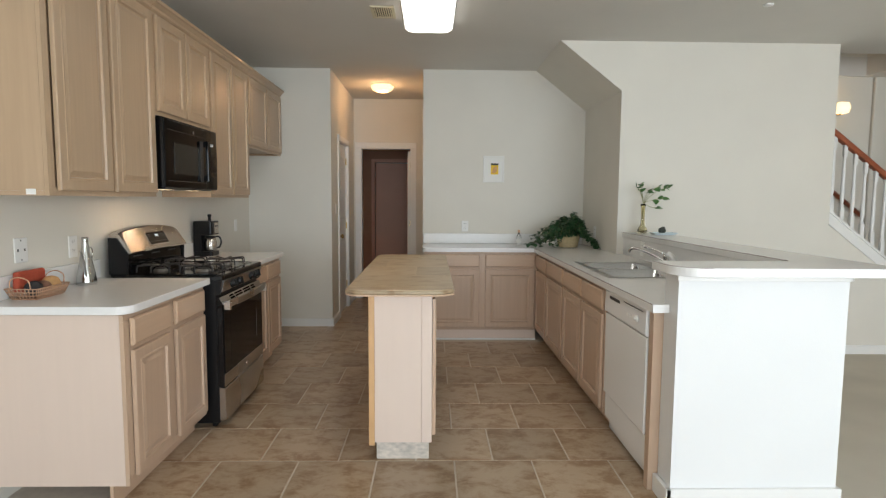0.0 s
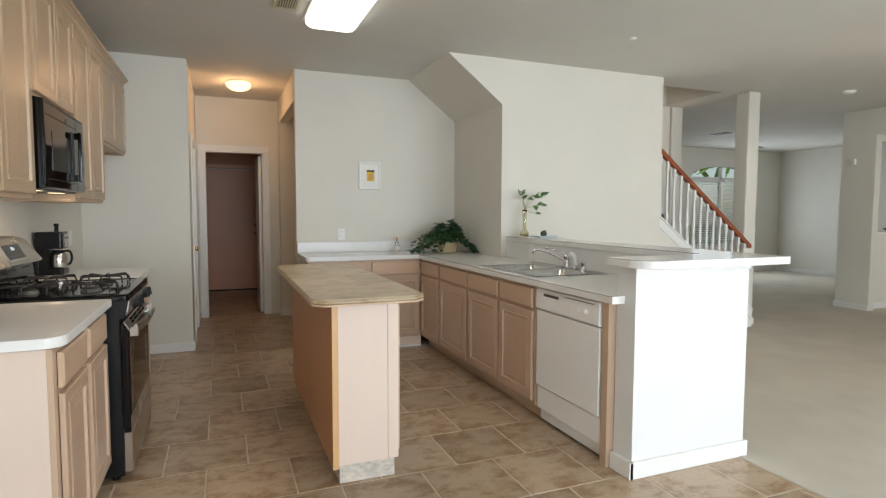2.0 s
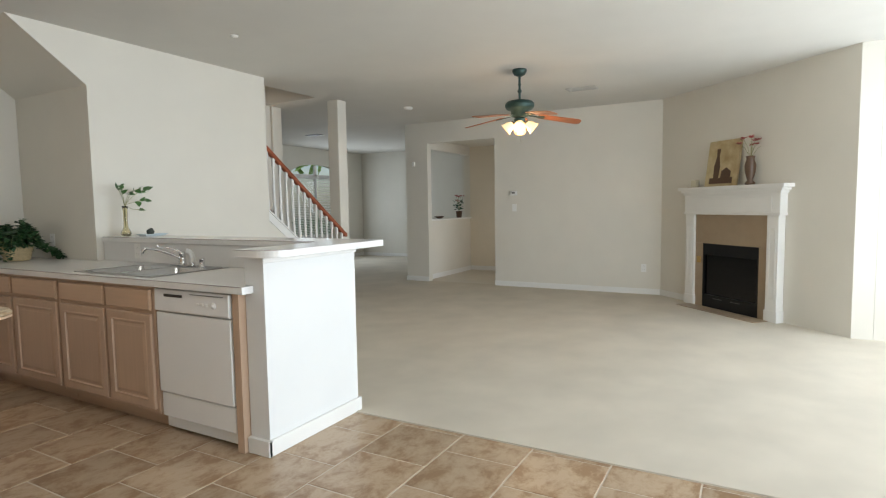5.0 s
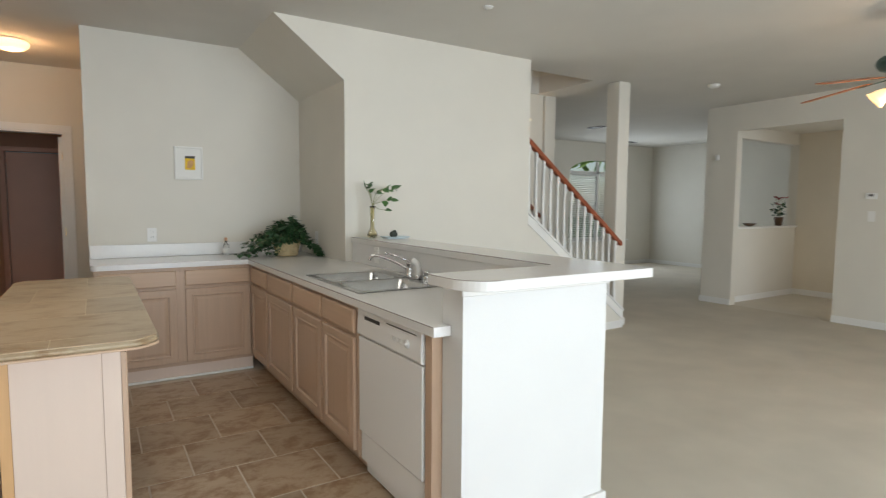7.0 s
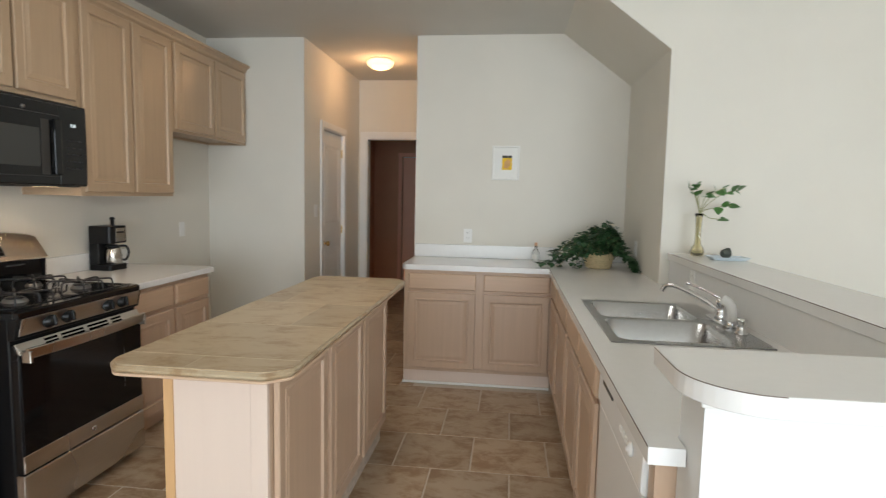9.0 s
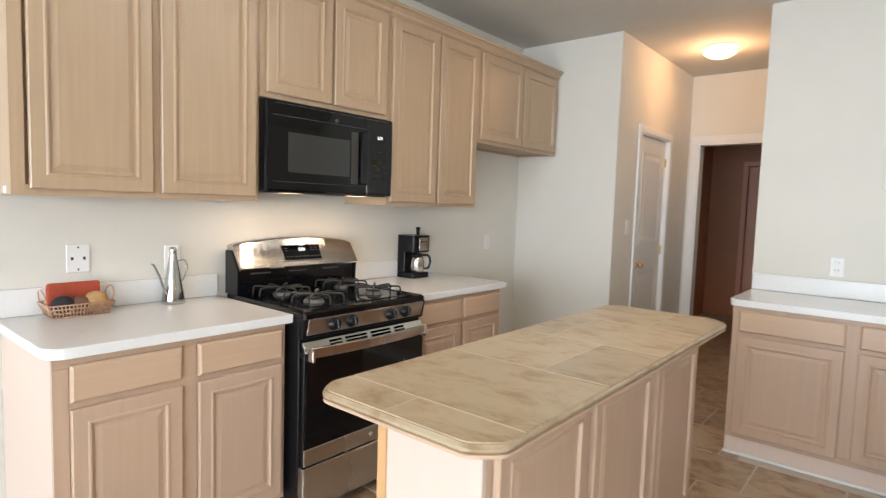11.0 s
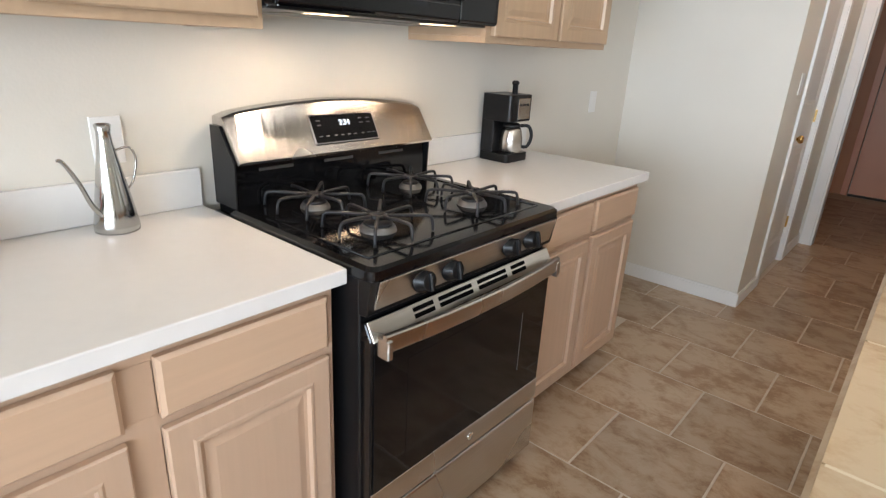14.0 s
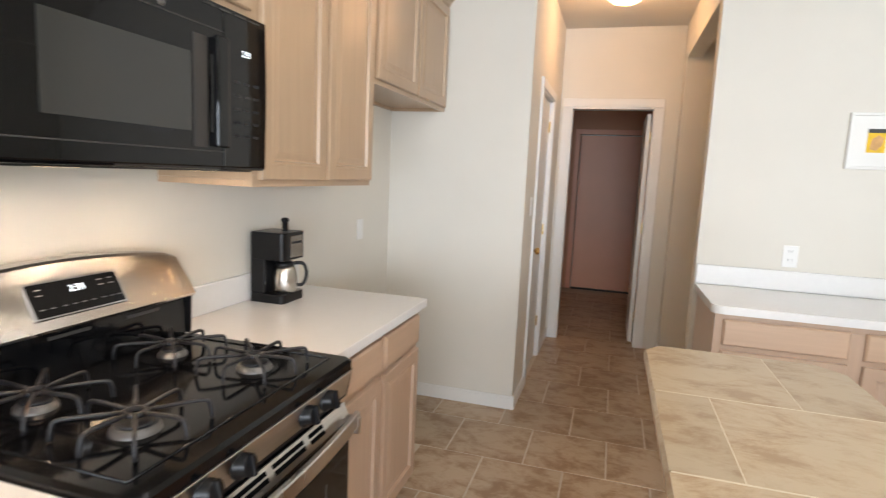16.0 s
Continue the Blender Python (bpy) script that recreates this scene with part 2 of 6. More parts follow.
M_AMBER = glass_material("amber_glass", (0.90, 0.86, 0.68), 0.02)
M_CLEAR = glass_material("clear_glass", (0.96, 0.98, 0.98), 0.0)
M_STONE = material("grey_green_stone", (0.06, 0.07, 0.055), 0.6, vary=0.4, scale=(40, 40, 40))
M_DISH = material("pale_blue_dish", (0.66, 0.74, 0.78), 0.25)
M_CLOTH = material("brick_red_cloth", (0.46, 0.075, 0.035), 0.85, vary=0.15, scale=(80, 80, 80), bump=0.3, bscale=300)
M_BREAD = material("bread_crust", (0.60, 0.34, 0.14), 0.8, vary=0.3, scale=(30, 30, 30), bump=0.3, bscale=60)
M_RYE = material("dark_bread", (0.035, 0.032, 0.035), 0.8, vary=0.3, scale=(30, 30, 30))
M_ROLL = material("brown_roll", (0.20, 0.095, 0.06), 0.8, vary=0.2, scale=(30, 30, 30))
M_COPPER = material("copper_wicker", (0.62, 0.36, 0.22), 0.45, vary=0.3, scale=(90, 90, 90))
M_PAPER = material("white_mat_board", (0.82, 0.81, 0.77), 0.8)
M_YELLOW = material("yellow_print", (0.80, 0.52, 0.03), 0.7, vary=0.25, scale=(40, 40, 40))
M_DARKPRINT = material("dark_print", (0.06, 0.06, 0.05), 0.7)
M_TAN = material("tan_hearth_tile", (0.36, 0.27, 0.18), 0.35, vary=0.08, scale=(8, 8, 8))
M_CANVAS = material("ochre_canvas", (0.62, 0.53, 0.33), 0.8, vary=0.5, scale=(9, 9, 9), second=(0.38, 0.28, 0.14))
M_PETAL = material("dusty_red_petal", (0.42, 0.10, 0.09), 0.7, vary=0.3, scale=(40, 40, 40))
M_VASE = material("brown_vase", (0.10, 0.055, 0.03), 0.3)
M_BLIND = material("white_blind", (0.84, 0.84, 0.82), 0.5)
for tree in [M_BLIND.node_tree]:
    thin, blend = tree.nodes.new("ShaderNodeBsdfTranslucent"), tree.nodes.new("ShaderNodeMixShader")
    thin.inputs[0].default_value, blend.inputs[0].default_value = (0.85, 0.85, 0.83, 1), 0.10
    tree.links.new(tree.nodes["Principled BSDF"].outputs[0], blend.inputs[1])
    tree.links.new(thin.outputs[0], blend.inputs[2])
    tree.links.new(blend.outputs[0], tree.nodes["Material Output"].inputs[0])
# Wall paint whitened so its colour carries the daylight on the bar wall.
M_BAR = material("daylit_bar_paint", (0.755, 0.755, 0.742), 0.6, vary=0.02, scale=(3, 3, 3), bump=0.08, bscale=120)
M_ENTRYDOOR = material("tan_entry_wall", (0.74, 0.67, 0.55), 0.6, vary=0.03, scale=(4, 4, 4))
M_OUT = material("garden_green", (0.30, 0.50, 0.10), 0.9, vary=0.6, scale=(3, 3, 3))
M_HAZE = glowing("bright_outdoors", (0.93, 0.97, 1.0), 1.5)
M_LAWN = material("lawn", (0.09, 0.14, 0.04), 0.95, vary=0.4, scale=(2, 2, 2))


# ---- mesh helpers ----
def box(x0, x1, y0, y1, z0, z1, bev=0.0, seg=1):
    bm = bmesh.new()
    bmesh.ops.create_cube(bm, size=1, matrix=Matrix.Translation(((x0 + x1) / 2, (y0 + y1) / 2, (z0 + z1) / 2)) @ Matrix.Diagonal((x1 - x0, y1 - y0, z1 - z0, 1)))
    if bev:
        bmesh.ops.bevel(bm, geom=bm.edges[:], offset=bev, segments=seg, affect="EDGES", profile=0.5)
    return bm


def join(*many):
    out = bmesh.new()
    for bm in many:
        me = bpy.data.meshes.new("tmp")
        bm.to_mesh(me)
        out.from_mesh(me)
        bpy.data.meshes.remove(me)
        bm.free()
    return out


def moved(bm, m):
    bmesh.ops.transform(bm, matrix=m, verts=bm.verts[:])
    if m.determinant() < 0:
        bmesh.ops.reverse_faces(bm, faces=bm.faces[:])
    return bm


def prism(poly, low, high, axis="z", bev=0.0):
    """A polygon pushed along an axis. Its points are (x, y) for z, (x, z) for y and (y, z) for x."""
    put = {"z": lambda p, h: (p[0], p[1], h), "y": lambda p, h: (p[0], h, p[1]), "x": lambda p, h: (h, p[0], p[1])}[axis]
    bm = bmesh.new()
    a = [bm.verts.new(put(p, low)) for p in poly]
    b = [bm.verts.new(put(p, high)) for p in poly]
    bm.faces.new(a[::-1])
    bm.faces.new(b)
    for i in range(len(poly)):
        j = (i + 1) % len(poly)
        bm.faces.new((a[i], a[j], b[j], b[i]))
    bmesh.ops.recalc_face_normals(bm, faces=bm.faces[:])
    if bev:
        bmesh.ops.bevel(bm, geom=bm.edges[:], offset=bev, segments=1, affect="EDGES", profile=0.5)
    return bm


def rounded(poly, radii, steps=6):
    """A polygon (anticlockwise) with its corners rounded."""
    out = []
    n = len(poly)
    for i, r in enumerate(radii):
        p, a, b = Vector(poly[i]), Vector(poly[i - 1]), Vector(poly[(i + 1) % n])
        if not r:
            out.append(tuple(p))
            continue
        u, v = (a - p).normalized(), (b - p).normalized()
        half = u.angle(v) / 2
        d = r / math.tan(half)
        c = p + (u + v).normalized() * (r / math.sin(half))
        s, e = p + u * d - c, p + v * d - c
        turn = s.angle_signed(e)
        for k in range(steps + 1):
            w = -turn * k / steps
            out.append((c.x + s.x * math.cos(w) - s.y * math.sin(w), c.y + s.x * math.sin(w) + s.y * math.cos(w)))
    return out


def lathe(profile, at=(0, 0, 0), seg=24):
    """Turned about z: the profile is (radius, height)."""
    bm = bmesh.new()
    rings = []
    for r, h in profile:
        if r < 1e-5:
            rings.append([bm.verts.new((at[0], at[1], at[2] + h))])
        else:
            rings.append([bm.verts.new((at[0] + r * math.cos(2 * math.pi * k / seg), at[1] + r * math.sin(2 * math.pi * k / seg), at[2] + h)) for k in range(seg)])
    for a, b in zip(rings, rings[1:]):
        for k in range(seg):
            j = (k + 1) % seg
            if len(a) == 1 and len(b) == 1:
                continue
            if len(a) == 1:
                bm.faces.new((a[0], b[j], b[k]))
            elif len(b) == 1:
                bm.faces.new((a[k], a[j], b[0]))
            else:
                bm.faces.new((a[k], a[j], b[j], b[k]))
    bmesh.ops.recalc_face_normals(bm, faces=bm.faces[:])
    for f in bm.faces:
        f.smooth = True
    return bm


def tube(points, r, seg=8, taper=None):
    bm = bmesh.new()
    pts = [Vector(p) for p in points]
    rings = []
    side = None
    for i, p in enumerate(pts):
        d = (pts[min(i + 1, len(pts) - 1)] - pts[max(i - 1, 0)]).normalized()
        if side is None:
            side = d.orthogonal().normalized()
        side = (side - d * side.dot(d)).normalized()
        other = d.cross(side)
        rr = r if taper is None else r + (taper - r) * i / (len(pts) - 1)
        rings.append([bm.verts.new(p + rr * (math.cos(2 * math.pi * k / seg) * side + math.sin(2 * math.pi * k / seg) * other)) for k in range(seg)])
    for a, b in zip(rings, rings[1:]):
        for k in range(seg):
            bm.faces.new((a[k], a[(k + 1) % seg], b[(k + 1) % seg], b[k]))
    bm.faces.new(rings[0][::-1])
    bm.faces.new(rings[-1])
    for f in bm.faces:
        f.smooth = True
    return bm


def bent(points, steps=6):
    """A smooth curve through the points."""
    pts = [Vector(p) for p in points]
    out = []
    for i in range(len(pts) - 1):
        a, b, c, d = pts[max(i - 1, 0)], pts[i], pts[i + 1], pts[min(i + 2, len(pts) - 1)]
        for k in range(steps):
            t = k / steps
            out.append(0.5 * ((2 * b) + (c - a) * t + (2 * a - 5 * b + 4 * c - d) * t * t + (3 * b - a - 3 * c + d) * t ** 3))
    return out + [pts[-1]]


AXES = {"+x": ((0, 1, 0), (1, 0, 0)), "-x": ((0, -1, 0), (-1, 0, 0)), "-y": ((1, 0, 0), (0, -1, 0)), "+y": ((-1, 0, 0), (0, 1, 0))}


def facing(way, origin):
    """A matrix that takes (along, out, up) as seen from the front to the world; way is where the face looks."""
    u, w = AXES[way]
    m = Matrix.Identity(4)
    for r in range(3):
        m[r][0], m[r][1], m[r][2], m[r][3] = u[r], w[r], (0, 0, 1)[r], origin[r]
    return m


def framed(w, h, steps):
    """A flat board of nested rectangles: each step is (inset, out)."""
    bm = bmesh.new()
    loops = []
    for d, o in steps:
        loops.append([bm.verts.new(p) for p in ((d, o, d), (w - d, o, d), (w - d, o, h - d), (d, o, h - d))])
    bm.faces.new(loops[0][::-1])
    for a, b in zip(loops, loops[1:]):
        for k in range(4):
            j = (k + 1) % 4
            bm.faces.new((a[k], a[j], b[j], b[k]))
    bm.faces.new(loops[-1])
    bmesh.ops.recalc_face_normals(bm, faces=bm.faces[:])
    return bm


def mesh_object(name, bm, mat):
    me = bpy.data.meshes.new(name)
    bm.to_mesh(me)
    bm.free()
    me.materials.append(mat)
    return new(name, me)


def part(name, bm, mat, parent, label=""):
    ob = mesh_object(name, bm, mat)
    ob.parent = parent
    if parent.type == "EMPTY":
        ob.matrix_parent_inverse = parent.matrix_basis.inverted()
    return tagged(ob, label)


def thing(name, at, label, category, group="", kind=""):
    ob = new(name)
    ob.empty_display_size = 0.1
    ob.location = at
    ob.matrix_basis = Matrix.Translation(at)
    return tagged(ob, label, category, group, kind)


def single(name, bm, mat, label, category, group="", kind=""):
    return tagged(mesh_object(name, bm, mat), label, category, group, kind)


def structure(name, bm, mat, label="", category=""):
    return tagged(mesh_object(name, bm, mat), label, category, "", "structure")


def text(name, body, size, m, mat, parent):
    data = bpy.data.curves.new(name, "FONT")
    data.body, data.size, data.extrude, data.align_x, data.align_y = body, size, 0.0004, "CENTER", "CENTER"
    data.materials.append(mat)
    ob = new(name, data)
    ob.parent = parent
    if parent.type == "EMPTY":
        ob.matrix_parent_inverse = parent.matrix_basis.inverted()
    ob.matrix_basis = m
    return ob


# ---- the structure ----
H = 2.745
XW, YB = -1.955, 7.19
floor = structure("floor", box(-2.08, 1.81, -1.75, 11.6, -0.12, -0.0022), M_GROUT, "beige cloudy ceramic floor tiles with pale grout", "floor")
structure("floor_carpet", join(box(1.81, 7.45, -1.75, 6.75, -0.12, 0.004), box(1.81, 11.5, 6.75, 10.9, -0.12, 0.004)), M_CARPET, "beige cut-pile carpet with faint tracks", "carpet")
structure("floor_entry", box(7.45, 11.5, 4.0, 6.75, -0.12, 0.0), M_ENTRY, "pale tiled entry floor", "floor")
structure("carpet_edge_strip", box(1.800, 1.825, -1.6, 3.58, -0.004, 0.007, 0.002), M_CARPET, "beige carpet edge against the tiles", "trim")
structure("ground", box(-60, 60, -60, 60, -0.5, -0.3), M_LAWN, "green lawn round the house", "ground")

structure("ceiling", join(
    box(-2.08, 11.6, -1.75, 6.36, H, H + 0.2), box(-2.08, 11.6, 7.25, 11.7, H, H + 0.2),
    box(-2.08, 1.66, 6.36, 7.25, H, H + 0.2), box(4.68, 11.6, 6.36, 7.25, H, H + 0.2)), M_CEIL, "flat pale painted ceiling", "ceiling")
# stairwell above the ceiling
structure("wall_stairwell", join(
    box(1.54, 1.66, 6.24, 7.37, H + 0.2, 5.2), box(1.66, 4.68, 6.24, 6.36, H + 0.2, 5.2), box(1.66, 4.68, 7.25, 7.37, H + 0.2, 5.2),
    box(4.68, 4.8, 6.24, 7.37, H + 0.2, 5.2), box(1.54, 4.8, 6.24, 7.37, 5.2, 5.3)), M_WALL, "cream painted stairwell walls", "wall")

structure("wall_west", box(XW - 0.12, XW, -1.72, 7.30, 0, H), M_WALL, "cream painted kitchen wall behind the range", "wall")
structure("wall_pantry", box(XW, -1.077, YB, YB + 0.11, 0, H), M_WALL, "cream painted pantry wall", "wall")
# hall: pantry side with its door opening
structure("wall_hall_west", join(
    box(-1.19, -1.077, YB + 0.11, 7.66, 0, H), box(-1.19, -1.077, 8.34, 9.06, 0, H), box(-1.19, -1.077, 7.66, 8.34, 2.05, H)), M_WALL, "cream painted hall wall with a pantry doorway", "wall")
structure("wall_pantry_back", join(box(XW - 0.12, XW, 7.30, 9.2, 0, H), box(XW, -1.19, 8.95, 9.06, 0, H)), M_WALL, "cream painted pantry wall", "wall")
structure("wall_hall_north", join(
    box(-1.077, -0.985, 8.95, 9.06, 0, H), box(-0.29, 0.0, 8.95, 9.06, 0, H), box(-0.985, -0.29, 8.95, 9.06, 2.085, H)), M_WALL, "cream painted wall with a doorway at the end of the hall", "wall")
structure("wall_hall_east", join(
    box(-0.10, 0.01, 8.77, 8.95, 0, H), box(-0.10, 0.01, 7.30, 8.77, 2.455, H)), M_WALL, "cream painted hall wall with an opening under a header", "wall")
structure("wall_alcove_north", box(0.01, 1.1, 8.77, 8.88, 0, H), M_WALL, "cream painted back wall of the side alcove", "wall")
structure("wall_alcove_east", box(1.0, 1.1, 7.30, 8.77, 0, H), M_WALL, "cream painted end wall of the side alcove", "wall")
structure("wall_north", box(-0.10, 1.75, YB, YB + 0.11, 0, H), M_WALL, "cream painted back wall of the kitchen", "wall")
structure("wall_stairs", join(
    prism([(1.09, H), (1.63, 2.33), (1.63, 0), (3.52, 0), (3.52, H)], 6.06, 6.18, "y"),
    prism([(1.09, H), (1.63, 2.33), (1.63, 0), (1.75, 0), (1.75, 2.36), (1.25, H)], 6.18, YB, "y")), M_WALL, "cream painted wall with a sloping soffit under the stairs", "wall")
structure("wall_stairs_low", prism([(3.52, 0), (4.93, 0), (4.93, 0.22), (3.52, 1.305)], 6.10, 6.18, "y"), M_WALL, "cream painted wall below the stair stringer", "wall")
structure("wall_stairs_far", box(1.75, 4.80, 7.30, 7.42, 0, 5.0), M_WALL, "taupe-shaded wall on the far side of the stairs", "wall")
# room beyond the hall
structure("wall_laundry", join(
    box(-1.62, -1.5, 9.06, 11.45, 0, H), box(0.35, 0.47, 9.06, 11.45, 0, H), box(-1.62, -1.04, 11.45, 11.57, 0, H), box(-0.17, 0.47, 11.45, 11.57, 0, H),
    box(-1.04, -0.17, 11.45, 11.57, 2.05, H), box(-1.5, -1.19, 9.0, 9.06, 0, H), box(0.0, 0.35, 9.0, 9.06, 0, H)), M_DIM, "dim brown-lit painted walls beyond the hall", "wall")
# breakfast nook and living room, with the windows behind the walk
structure("wall_south", join(
    box(-2.08, -1.15, -1.72, -1.6, 0, H), box(-1.15, 2.15, -1.72, -1.6, 2.25, H), box(2.15, 2.35, -1.72, -1.6, 0, H), box(2.35, 5.45, -1.72, -1.6, 0, 0.6),
    box(2.35, 5.45, -1.72, -1.6, 2.3, H), box(5.45, 5.55, -1.72, -1.6, 0, H)), M_WALL, "cream painted window wall", "wall")
structure("wall_living_corner", join(box(5.43, 5.55, -1.6, 0.338, 0, H),
    prism([(7.39, 2.47), (5.43, 0.51), (5.43, 0.34), (7.51, 2.42)], 0, H)), M_WALL, "cream painted diagonal fireplace wall", "wall")
structure("wall_east", join(
    box(7.39, 7.51, 2.42, 5.02, 0, H), box(7.39, 7.51, 6.28, 6.727, 0, H), box(7.39, 7.51, 5.02, 6.28, 2.395, H)), M_WALL, "cream painted living room wall with an entry opening", "wall")
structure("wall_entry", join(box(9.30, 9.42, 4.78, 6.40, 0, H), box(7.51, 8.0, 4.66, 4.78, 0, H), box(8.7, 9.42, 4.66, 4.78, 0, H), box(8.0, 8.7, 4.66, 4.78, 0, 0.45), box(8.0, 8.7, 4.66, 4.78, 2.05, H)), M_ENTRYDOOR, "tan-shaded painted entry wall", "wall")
structure("wall_half", box(7.51, 9.30, 6.40, 6.54, 0, 1.05), M_WALL, "low cream half wall beside the entry", "half wall")
structure("half_wall_cap", box(7.51, 9.33, 6.37, 6.57, 1.05, 1.08, 0.006), M_TRIM, "white cap on the half wall", "trim")
structure("entry_soffit", join(box(7.51, 9.30, 4.78, 6.40, 2.50, 2.56), box(7.51, 9.30, 6.40, 6.54, 2.33, H), box(9.30, 11.45, 6.40, 6.54, 0, H)), M_WALL, "cream painted soffit over the entry", "ceiling")
structure("wall_dining_east", box(11.33, 11.45, 6.54, 10.78, 0, H), M_WALL, "cream painted dining room wall", "wall")
N = 28
WX0, WX1, WZ, WY = 8.62, 10.45, 0.60, 10.66


def arch(x0, x1, z0, spring, rise):
    mid, half = (x0 + x1) / 2, (x1 - x0) / 2
    return [(x0, z0), (x1, z0)] + [(mid + half * math.cos(math.pi * k / N), spring + rise * math.sin(math.pi * k / N)) for k in range(N + 1)]


def arch_wall(x0, x1, spring, rise, low, high, top, y0, y1):
    """Strips above an arched opening."""
    pts = arch(x0, x1, low, spring, rise)[2:]
    pieces = [prism([(b[0], b[1]), (a[0], a[1]), (a[0], top), (b[0], top)], y0, y1, "y") for a, b in zip(pts, pts[1:])]
    return join(*pieces, box(x0, x1, y0, y1, 0, low))


structure("wall_dining_north", join(
    arch_wall(WX0, WX1, 2.09, 0.27, WZ, 0, H, WY, WY + 0.12), box(1.6, WX0, WY, WY + 0.12, 0, H), box(WX1, 11.45, WY, WY + 0.12, 0, H),
    box(1.6, 1.72, 7.42, WY, 0, H)), M_WALL, "cream painted dining room wall with an arched window", "wall")

# posts that carry the ceiling by the stairs
for px, py in ((5.005, 6.28), (4.90, 7.36)):
    post = structure("post", box(px - 0.09, px + 0.09, py - 0.09, py + 0.09, 0, H, 0.012, 2), M_WALL, "square cream painted drywall post", "post")
    part("baseboard", box(px - 0.103, px + 0.103, py - 0.103, py + 0.103, 0, 0.085, 0.003), M_TRIM, post)


def base(name, x0, x1, y0, y1):
    bm = join(box(x0, x1, y0, y1, 0, 0.07), box(x0 + (0.003 if x1 - x0 < 0.05 else 0), x1 - (0.003 if x1 - x0 < 0.05 else 0), y0 + (0.003 if y1 - y0 < 0.05 else 0), y1 - (0.003 if y1 - y0 < 0.05 else 0), 0.07, 0.086, 0.002))
    return structure(name, bm, M_TRIM, "white painted baseboard", "baseboard")


base("baseboard_pantry", -1.94, -1.065, YB - 0.014, YB)
base("baseboard_hall_west", -1.077, -1.063, YB, 7.59)
base("baseboard_hall_west_far", -1.077, -1.063, 8.41, 8.95)
base("baseboard_wall_end", -0.114, -0.10, YB - 0.012, 7.31)
base("baseboard_wall_end_front", -0.114, -0.06, YB - 0.014, YB)
base("baseboard_hall_east", -0.114, -0.10, 8.76, 8.95)
base("baseboard_hall_east_return", -0.10, 0.9, 8.756, 8.77)
base("baseboard_living", 7.376, 7.39, 2.47, 5.02)
base("baseboard_living_far", 7.376, 7.39, 6.28, 6.74)
base("baseboard_stair_wall", 1.85, 3.53, 6.046, 6.06)
base("baseboard_stair_low", 3.53, 4.96, 6.086, 6.10)
base("baseboard_dining", 1.72, 11.33, WY - 0.014, WY)
base("baseboard_dining_east", 11.316, 11.33, 6.54, WY)
base("baseboard_half_wall", 7.51, 9.30, 6.386, 6.40)
base("baseboard_entry", 9.286, 9.30, 4.78, 6.38)
diag = box(0, 0.62, 0, 0.014, 0, 0.086, 0.002)
structure("baseboard_fireplace_wall", moved(diag, Matrix.Translation((7.39, 2.47, 0)) @ Matrix.Rotation(radians(225), 4, "Z") @ Matrix.Diagonal((1, -1, 1, 1))), M_TRIM, "white painted baseboard", "baseboard")

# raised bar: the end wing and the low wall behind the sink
wing = structure("wall_bar", join(box(1.080, 1.70, 3.58, 3.72, 0, 1.067), box(1.70, 1.842, 3.58, 6.06, 0, 1.067)), M_BAR, "painted low wall that carries the raised bar, whitened as by daylight", "half wall")
part("bar_moulding", join(box(1.070, 1.852, 3.568, 3.58, 1.035, 1.067, 0.003), box(1.842, 1.854, 3.568, 6.05, 1.035, 1.067, 0.003)), M_TRIM, wing)
part("baseboard", join(box(1.058, 1.86, 3.562, 3.58, 0, 0.088, 0.003), box(1.056, 1.080, 3.562, 3.722, 0, 0.088, 0.003), box(1.842, 1.858, 3.566, 6.05, 0, 0.088, 0.003)), M_TRIM, wing)
bar_shape = rounded([(1.022, 3.445), (1.995, 3.445), (1.995, 6.055), (1.675, 6.055), (1.675, 3.74), (1.022, 3.74)], [0.14, 0.03, 0, 0, 0, 0], 10)
bar = single("bar_top", prism(bar_shape, 1.067, 1.107, "z", 0.002), M_COUNTER, "white laminate raised bar top with a rounded corner", "bar top")
part("edge_seam", box(1.6742, 1.676, 3.76, 6.05, 1.1052, 1.1075), M_SEAM, bar, "thin dark laminate seam along the edge")
part("corner_seam", tube([(1.0215, 3.735, 1.1058)] + [(x, y, 1.1062) for x, y in bar_shape[:11]], 0.0010, 5), M_SEAM, bar, "thin dark laminate seam round the corner")

# ---- doors ----


def casing(name_parent, x0, x1, z1, way, at, wide=0.062, paint=M_TRIM):
    """Door casing round an opening, on a wall face: along runs from x0 to x1 on that face."""
    m = facing(way, at)
    for bm in (box(x0 - wide, x0, 0, 0.016, 0, z1, 0.003), box(x1, x1 + wide, 0, 0.016, 0, z1, 0.003), box(x0 - wide, x1 + wide, 0, 0.018, z1, z1 + wide, 0.003)):
        part("casing", moved(bm, m), paint, name_parent)


def knob(parent, at, way, brass=M_BRASS):
    m = facing(way, at)
    rose = lathe([(0.0, 0), (0.028, 0), (0.028, 0.006), (0.012, 0.008), (0.010, 0.03), (0.022, 0.036), (0.026, 0.048), (0.020, 0.060), (0.0, 0.063)], seg=16)
    part("knob", moved(rose, m @ Matrix.Rotation(radians(-90), 4, "X")), brass, parent, "small brass door knob")


